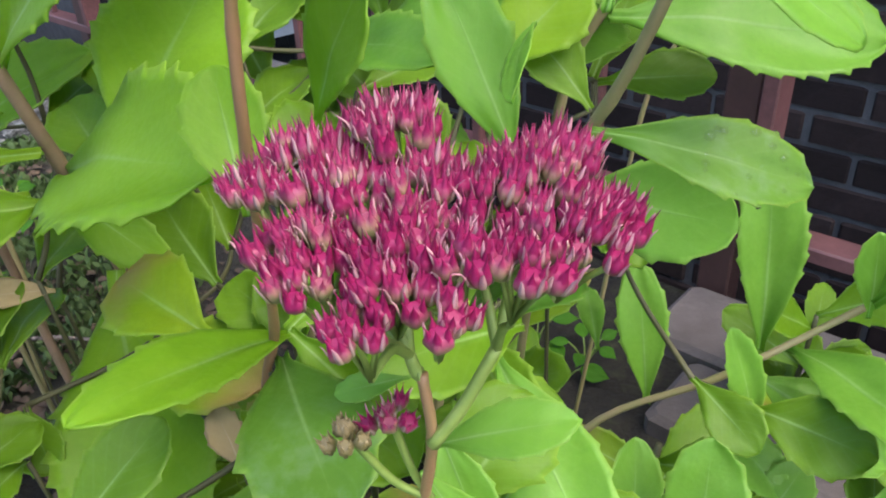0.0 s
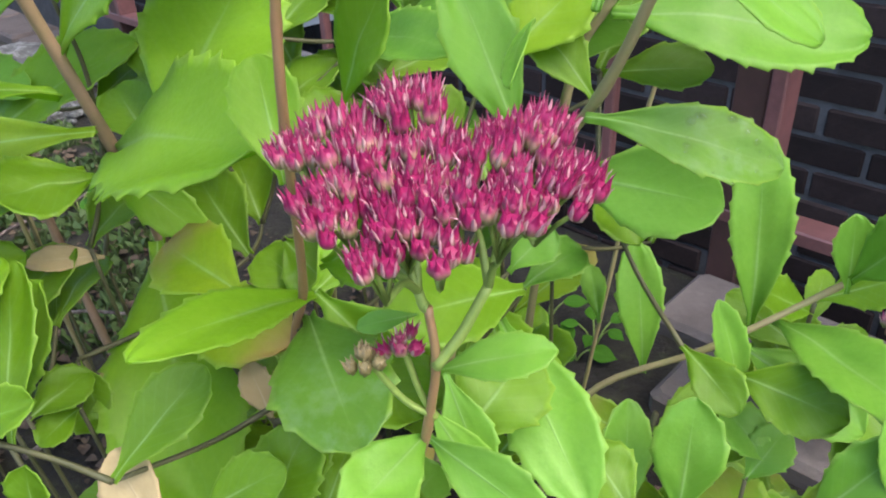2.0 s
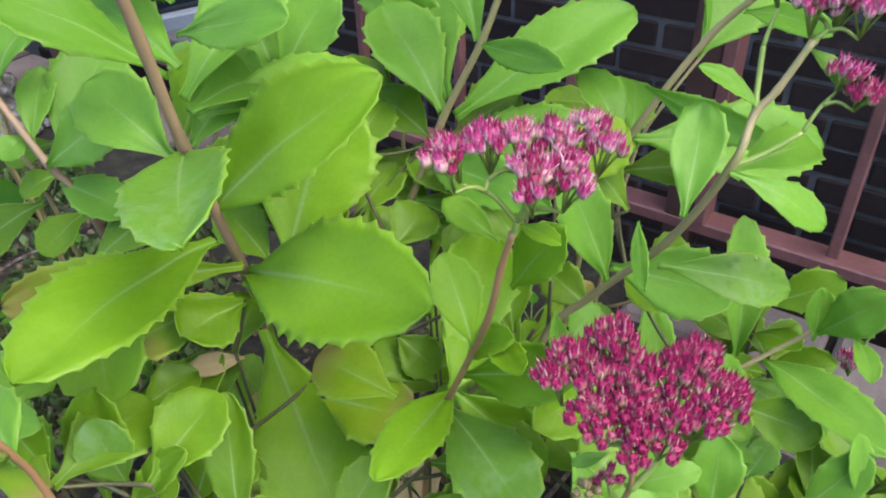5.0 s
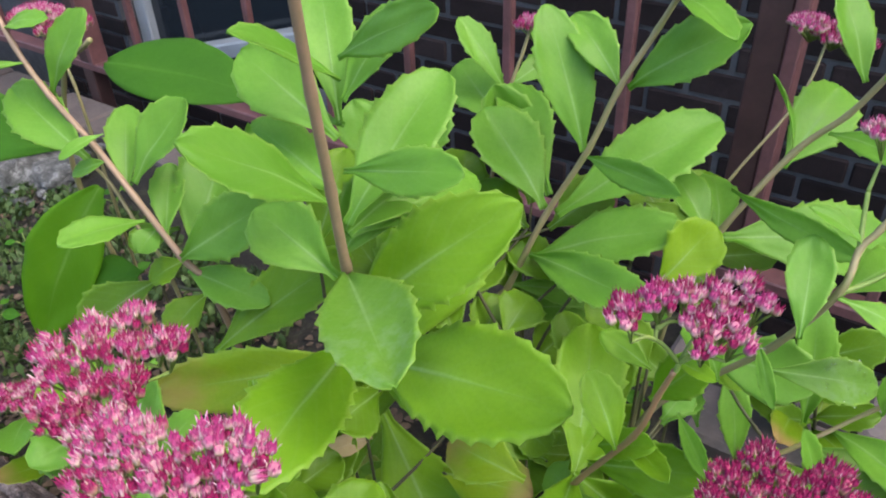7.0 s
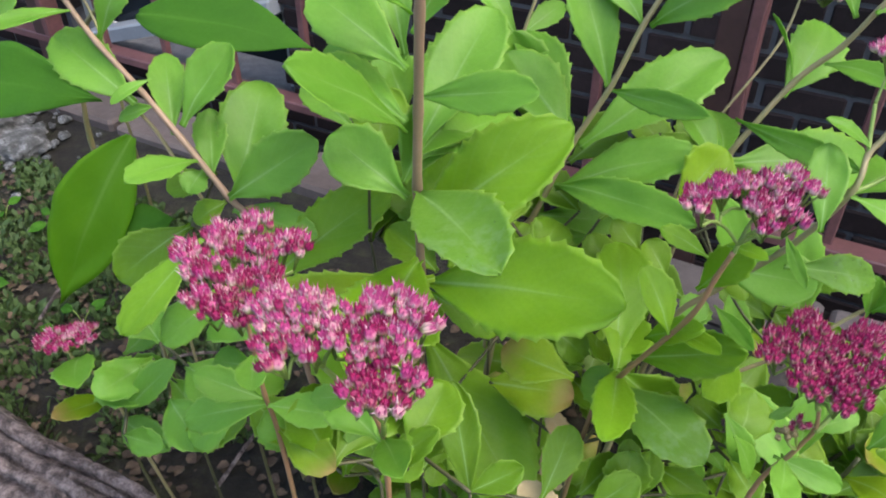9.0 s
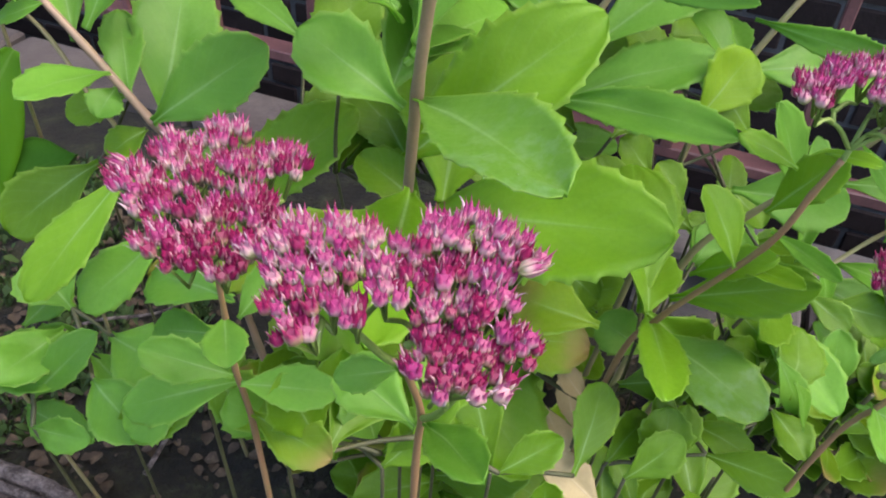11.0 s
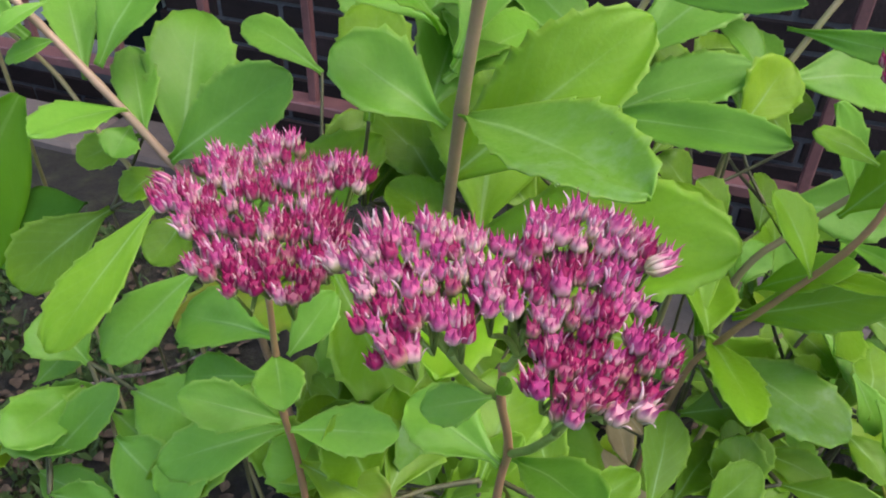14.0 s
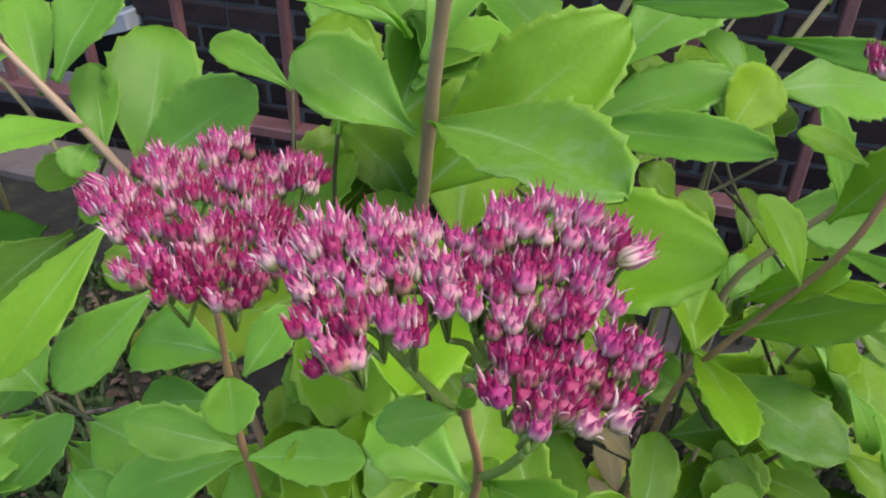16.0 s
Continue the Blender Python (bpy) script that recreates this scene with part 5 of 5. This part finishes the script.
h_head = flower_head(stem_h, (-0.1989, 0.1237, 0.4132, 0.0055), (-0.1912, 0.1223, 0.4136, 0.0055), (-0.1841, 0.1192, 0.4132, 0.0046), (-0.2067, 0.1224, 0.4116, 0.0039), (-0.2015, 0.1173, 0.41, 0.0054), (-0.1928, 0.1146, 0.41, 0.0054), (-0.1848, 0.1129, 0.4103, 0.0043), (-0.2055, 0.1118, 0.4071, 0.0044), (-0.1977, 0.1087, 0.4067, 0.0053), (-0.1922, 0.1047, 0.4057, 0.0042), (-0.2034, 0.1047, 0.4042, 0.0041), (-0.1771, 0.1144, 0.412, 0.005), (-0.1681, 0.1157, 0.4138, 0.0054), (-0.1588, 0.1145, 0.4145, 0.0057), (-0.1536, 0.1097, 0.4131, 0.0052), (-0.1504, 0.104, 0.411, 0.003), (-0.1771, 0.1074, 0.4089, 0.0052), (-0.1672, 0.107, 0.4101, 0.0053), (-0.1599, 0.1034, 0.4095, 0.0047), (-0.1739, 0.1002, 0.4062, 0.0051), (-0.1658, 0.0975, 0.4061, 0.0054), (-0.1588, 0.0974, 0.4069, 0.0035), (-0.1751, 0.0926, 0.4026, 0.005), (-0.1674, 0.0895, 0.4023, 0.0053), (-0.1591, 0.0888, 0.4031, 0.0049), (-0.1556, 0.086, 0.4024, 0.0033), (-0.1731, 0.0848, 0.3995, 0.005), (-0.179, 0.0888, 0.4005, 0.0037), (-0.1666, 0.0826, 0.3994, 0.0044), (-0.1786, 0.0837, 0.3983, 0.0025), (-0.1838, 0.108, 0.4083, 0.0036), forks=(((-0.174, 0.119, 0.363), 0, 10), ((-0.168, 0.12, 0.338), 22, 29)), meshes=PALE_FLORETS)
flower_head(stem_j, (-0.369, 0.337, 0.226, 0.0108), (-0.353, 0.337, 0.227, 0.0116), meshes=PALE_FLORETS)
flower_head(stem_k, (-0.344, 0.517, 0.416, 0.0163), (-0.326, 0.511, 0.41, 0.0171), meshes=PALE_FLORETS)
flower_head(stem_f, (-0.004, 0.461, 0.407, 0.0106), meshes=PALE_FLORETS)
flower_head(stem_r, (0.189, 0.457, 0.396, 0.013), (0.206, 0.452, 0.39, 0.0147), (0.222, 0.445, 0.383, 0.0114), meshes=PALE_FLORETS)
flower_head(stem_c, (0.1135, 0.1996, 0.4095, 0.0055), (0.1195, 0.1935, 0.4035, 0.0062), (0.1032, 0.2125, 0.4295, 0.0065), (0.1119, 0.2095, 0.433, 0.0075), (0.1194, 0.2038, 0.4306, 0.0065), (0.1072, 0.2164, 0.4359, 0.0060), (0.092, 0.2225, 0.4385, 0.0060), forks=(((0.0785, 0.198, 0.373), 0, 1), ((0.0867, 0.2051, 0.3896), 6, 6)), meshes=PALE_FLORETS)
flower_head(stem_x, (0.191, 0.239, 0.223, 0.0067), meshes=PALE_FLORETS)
for head, at, way in ((h_head, (-0.1655, 0.1205, 0.4095), (0.0, 0.1, 1)), (h_head, (-0.1545, 0.1005, 0.4105), (1, -0.2, 0.35)), (h_head, (-0.2065, 0.125, 0.4065), (-1, 0.1, 0.3)), (i_head, (-0.2375, 0.183, 0.397), (-0.8, 0.2, 0.6))):
    floret(head, at, way, PALE_BUDS, 0.95)
bud_cluster(stem_a, (0.014, 0.11, 0.316), (0.007, 0.108, 0.314))
shrub = sedum((-0.36, 0.56, 0.14), (-0.37, 0.55, 0.26), (-0.345, 0.53, 0.36), (-0.30, 0.48, 0.405), radius=0.0022, name="shrub", label="young shrub with large smooth dark green leaves")
leaf(shrub, (-0.292, 0.474, 0.391), (-0.173, 0.423, 0.376), 0.053, look_of="shrub")
leaf(shrub, (-0.455, 0.515, 0.339), (-0.329, 0.463, 0.335), 0.060, look_of="shrub")
# hanging leaf, brightened by its colour to look lit through
leaf(shrub, (-0.311, 0.445, 0.312), (-0.404, 0.458, 0.159), 0.062, look_of="young")
leaf(shrub, (-0.329, 0.423, 0.242), (-0.291, 0.425, 0.252), 0.039, look_of="shrub")


# ---------------------------------------------------------------- low growth under the tall shoots
def basal(x, y, tall, seed):
    """A short leafy shoot near the ground."""
    rng = random.Random(seed)
    lean = Vector((rng.uniform(-0.25, 0.25), rng.uniform(-0.35, 0.1), 1)) * tall
    top = Vector((x, y, 0)) + lean
    root = sedum((x, y, -0.01), (x + lean.x * 0.3, y + lean.y * 0.3, tall * 0.45), tuple(top), radius=0.0018, low=False, label="short leafy sedum shoot low in the bed")
    turn = rng.uniform(0, 6)
    for k in range(rng.randint(6, 8)):
        f = 0.35 + 0.65 * k / 7
        w = turn + k * 2.4
        at = Vector((x, y, 0)) + lean * f
        size = rng.uniform(0.045, 0.075) * (1.15 - 0.3 * f)
        way = Vector((math.cos(w), math.sin(w), 0.15 + 0.5 * f))
        leaf(root, at, at + way.normalized() * size, size * rng.uniform(0.42, 0.55), look_of=rng.choice(("", "", "", "", "yellow")))


spots = random.Random(21)
for k in range(36):
    if k in (1, 6, 9, 14, 22, 30):  # bare soil shows here
        continue
    basal(-0.19 + 0.46 * ((k * 0.618034) % 1.0), 0.18 + 0.26 * ((k * 0.754878) % 1.0), spots.uniform(0.07, 0.15), 100 + k)


drops(wet_leaf, 16, 0.0016, 5)
drops(dewy_leaf, 9, 0.0008, 6)

# ---------------------------------------------------------------- paving, bricks
slabs = tagged(new("pavement"), "weathered pinkish grey paving stones along the railing", "paving", kind="structure")
slabs.location = strip(0, 0.1, 0)
rng = random.Random(3)
for row, (p0, p1) in enumerate(((0.004, 0.095), (0.103, 0.20))):
    a = -0.9 + 0.07 * row
    while a < 1.9:
        ln = rng.uniform(0.13, 0.19)
        bm = bmesh.new()
        block(bm, a, a + ln - 0.008, p0, p1 - (rng.uniform(0, 0.02) if row else 0), -0.03, 0.012 + rng.uniform(-0.003, 0.004), 0.005)
        if (row == 0 and not 0.02 < a < 0.30) or a < -0.16:
            part("paving_stone", bm, PAVER if a < 0.33 else EDGING, slabs, "" if a < 0.33 else "dark brown edging stone")
        else:
            bm.free()
        a += ln

bm = bmesh.new()
block(bm, -LENGTH / 2 + JOINT / 2, LENGTH / 2 - JOINT / 2, -0.05, 0.0, -COURSE / 2 + JOINT / 2, COURSE / 2 - JOINT / 2, 0.003)
for v in bm.verts:
    v.co -= POST
brick_mesh = bpy.data.meshes.new("brick")
bm.to_mesh(brick_mesh)
bm.free()
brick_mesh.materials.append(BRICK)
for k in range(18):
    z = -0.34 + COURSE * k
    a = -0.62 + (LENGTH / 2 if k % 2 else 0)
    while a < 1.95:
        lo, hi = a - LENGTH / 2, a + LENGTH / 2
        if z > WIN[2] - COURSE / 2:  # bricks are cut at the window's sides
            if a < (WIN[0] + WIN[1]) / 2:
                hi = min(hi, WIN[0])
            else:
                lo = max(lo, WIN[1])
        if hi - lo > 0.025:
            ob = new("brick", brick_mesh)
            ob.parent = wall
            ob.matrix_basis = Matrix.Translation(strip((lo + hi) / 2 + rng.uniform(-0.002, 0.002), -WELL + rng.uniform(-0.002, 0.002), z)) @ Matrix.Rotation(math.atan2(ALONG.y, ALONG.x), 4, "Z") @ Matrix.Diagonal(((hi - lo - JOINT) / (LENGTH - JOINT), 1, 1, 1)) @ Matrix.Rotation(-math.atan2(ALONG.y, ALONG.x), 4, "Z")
        a += LENGTH


# ---------------------------------------------------------------- bed floor: log, stone, weeds, litter
def make_log():
    """A weathered log: a dark core under twisted, flaking strands of bark."""
    a, b = Vector((-0.74, 0.665, 0.024)), Vector((-0.30, 0.245, 0.014))
    ax = (b - a).normalized()
    side = ax.cross(Vector((0, 0, 1))).normalized()
    up = side.cross(ax)
    log = thing("log", a, "weathered log with cracked grey-brown bark on soil", "log")

    def cord(name, around, out, thick, wind, seed, ring=26, rows=110):
        verts, faces, k0 = [], [], 0
        for i in range(rows + 1):
            s = i / rows
            w0 = around + wind * s + 0.40 * noise.noise(Vector((s * 4, seed, 0)))
            o = out * (1 - 0.25 * s) * (1 + 0.22 * noise.noise(Vector((s * 7, seed, 2))))
            c = a.lerp(b, s) + side * (0.008 * math.sin(5 * s) + o * math.cos(w0)) + up * o * math.sin(w0)
            r = thick * (1 - 0.2 * s) * (1 + 0.45 * noise.noise(Vector((s * 8, seed, 5))))
            for q in range(ring):
                w = 2 * math.pi * q / ring
                x, y = math.cos(w), math.sin(w)
                rr = r * (1 + 0.16 * noise.noise(Vector((x * 3, y * 3, s * 7 + seed))) + 0.13 * noise.noise(Vector((x * 7 + seed, y * 7, s * 40))))
                rr += 0.0022 * noise.noise(Vector((x * 9, y * 9 + seed, s * 90))) + 0.0012 * noise.noise(Vector((x * 14, y * 14 + seed, s * 25)))
                verts.append(c + rr * (x * side + y * up))
        for i in range(rows):
            for q in range(ring):
                j = (q + 1) % ring
                faces.append((k0 + i * ring + q, k0 + (i + 1) * ring + q, k0 + (i + 1) * ring + j, k0 + i * ring + j))
        faces.append(tuple(range(k0, k0 + ring)))
        faces.append(tuple(range(k0 + (rows + 1) * ring - 1, k0 + rows * ring - 1, -1)))
        raw(name, verts, faces, BARK, log)

    cord("core", 0, 0, 0.024, 0, 1.5)
    for k in range(15):
        cord("bark_strip", 0.1 + 2 * math.pi * k / 15, 0.036 + 0.006 * math.sin(k * 2.1), (0.0085, 0.0042, 0.0072, 0.0036, 0.0062)[k % 5], 0.7, 3.0 + 2.7 * k, 16)


make_log()


def make_rock(x, y, size, seed, label):
    bm = bmesh.new()
    bmesh.ops.create_icosphere(bm, subdivisions=5, radius=size)
    for v in bm.verts:
        v.co *= 1 + 0.35 * noise.noise(v.co * (1.4 / size) + Vector((seed, 0, 0)))
        v.co += v.co.normalized() * size * (0.12 * noise.noise(v.co * (5 / size)) + 0.06 * noise.noise(v.co * (14 / size)))
        v.co.z = v.co.z * 0.42 + size * 0.15
        v.co += Vector((x, y, 0))
    tagged(part("rock", bm, STONE, None, smooth=True), label, "stone", "stones by the railing")


make_rock(-0.74, 1.12, 0.12, 3, "mottled pale grey rough stone lying on soil")
make_rock(-0.62, 1.05, 0.04, 8, "small pale grey stone lying on soil")
make_rock(0.235, 0.455, 0.016, 5, "small pale pebble beside the paving")

rng = random.Random(12)


def rubble(count, x, y, spread):
    """Pale crumbled stone lying in a loose patch."""
    verts, faces = [], []
    for k in range(count):
        p = Vector((x + rng.gauss(0, spread), y + rng.gauss(0, spread * 0.8), 0))
        p.z = ground_height(p) + 0.001
        size = rng.uniform(0.003, 0.011)
        bm = bmesh.new()
        bmesh.ops.create_icosphere(bm, subdivisions=1, radius=size)
        k0 = len(verts)
        for v in bm.verts:
            verts.append(p + Vector((v.co.x, v.co.y, v.co.z * 0.6)) * (1 + 0.35 * noise.noise(v.co * 160 + Vector((k, 0, 0)))))
        faces.extend(tuple(k0 + v.index for v in f.verts) for f in bm.faces)
        bm.free()
    tagged(raw("rubble", verts, faces, STONE), "pale grey crumbled stone chips on mossy soil", "gravel", kind="stuff")



def free(v):
    """Whether a place of the bed lies before the paving."""
    return (v - POST).dot(OUT) > 0.21


def scatter(count, x0, x1, y0, y1):
    while count:
        v = Vector((rng.uniform(x0, x1), rng.uniform(y0, y1), 0))
        if free(v):
            v.z = ground_height(v) - 0.004
            count -= 1
            yield v


rubble(420, -0.72, 1.08, 0.075)

verts, faces = [], []
for v in scatter(52000, -1.05, -0.24, 0.42, 1.25):
    if noise.noise(v * 22) < rng.uniform(-0.25, 0.2):
        continue
    w, tall = rng.uniform(0, 6.3), rng.uniform(0.004, 0.016)
    t = Vector((math.cos(w), math.sin(w), 0))
    tip = v + Vector((rng.uniform(-1, 1), rng.uniform(-1, 1), 0)) * tall * 0.8 + Vector((0, 0, tall))
    half = rng.choice((0.0007, 0.0011, 0.0018, 0.0030, 0.0046))
    mid = v.lerp(tip, 0.55) + Vector((0, 0, tall * 0.18))
    k = len(verts)
    verts += [v - t * half * 0.4, v + t * half * 0.4, mid + t * half, mid - t * half, tip]
    faces += [(k, k + 1, k + 2, k + 3), (k + 3, k + 2, k + 4)]
tagged(raw("weeds", verts, faces, GRASS), "moss and tiny green weeds covering the soil", "weeds", kind="stuff")

verts, faces = [], []
for v in (*scatter(4200, -1.0, 0.32, 0.12, 1.15), *scatter(1500, -1.05, -0.30, 0.45, 1.25)):
    w, size = rng.uniform(0, 6.3), rng.uniform(0.003, 0.013)
    a, b = Vector((math.cos(w), math.sin(w), rng.uniform(-0.25, 0.3))), Vector((-math.sin(w), math.cos(w), rng.uniform(-0.3, 0.3)))
    curl = rng.uniform(0.2, 0.7)
    k = len(verts)
    for s in (0, 0.33, 0.66, 1):
        half = (0.05, 0.42, 0.36, 0.03)[round(s * 3)] * size
        for u in (-1, 0, 1):
            verts.append(v + a * s * size + b * u * half + Vector((0, 0, 0.003 + abs(u) * half * curl + 0.25 * size * s * (1 - s))))
    for i in range(3):
        for j in range(2):
            q = k + 3 * i + j
            faces.append((q, q + 1, q + 4, q + 3))
tagged(raw("leaf_litter", verts, faces, LITTER), "dry brown leaf litter scattered over the soil", "litter", kind="stuff")

for k, (x, y, w, ln) in enumerate(((-0.20, 0.26, 0.4, 0.16), (-0.12, 0.25, -0.3, 0.14), (-0.30, 0.36, 0.8, 0.18), (-0.42, 0.50, 0.2, 0.20), (-0.50, 0.62, 1.1, 0.16), (0.05, 0.32, 0.5, 0.15), (-0.24, 0.44, -0.2, 0.15))):
    a = Vector((x, y, 0.012))
    d = Vector((math.cos(w), math.sin(w), 0.05))
    s = Vector((-d.y, d.x, 0))
    line = spline([a, a + d * ln * 0.4 + s * 0.012, a + d * ln * 0.7 - s * 0.006, a + d * ln], 5)
    verts, faces = [], []
    tube_data(line, [0.0022 - 0.0012 * i / (len(line) - 1) for i in range(len(line))], 6, verts, faces)
    tagged(raw("twig", verts, faces, BARK), "thin dry brown twig lying on soil", "twig", "twigs on the bed")


def seedling(x, y, tall, leaves, seed):
    """A small weed: a few thin stalks from one point, each with one smooth leaf."""
    r = random.Random(seed)
    at = Vector((x, y, 0))
    at.z = ground_height(at) - 0.006
    root = thing("weed", at, "small green weed seedling growing on bare soil", "weed", "weed seedlings on the bed")
    turn = r.uniform(0, 6)
    for k in range(leaves):
        w = turn + 6.283 * k / leaves + r.uniform(-0.3, 0.3)
        top = at + Vector((math.cos(w), math.sin(w), 0)) * tall * 0.55 + Vector((0, 0, tall * r.uniform(0.7, 1.1)))
        v, f = [], []
        tube_data(spline([at, at.lerp(top, 0.5) + Vector((0, 0, 0.15 * tall)), top], 4), [0.0007] * 9, 5, v, f)
        raw("stalk", v, f, STALK, root)
        size = r.uniform(0.014, 0.026)
        leaf(root, top, top + Vector((math.cos(w), math.sin(w), r.uniform(-0.2, 0.2))).normalized() * size, size * r.uniform(0.5, 0.65), look_of="shrub")


for k, (x, y) in enumerate(((0.098, 0.488), (0.078, 0.535), (0.115, 0.507), (-0.461, 0.629), (-0.583, 0.70), (-0.52, 0.82), (-0.474, 0.60), (-0.60, 0.86), (-0.44, 0.74), (-0.66, 0.78), (-0.50, 0.94))):
    seedling(x, y, 0.018 + 0.004 * (k % 3), 3 + k % 3, 60 + k)
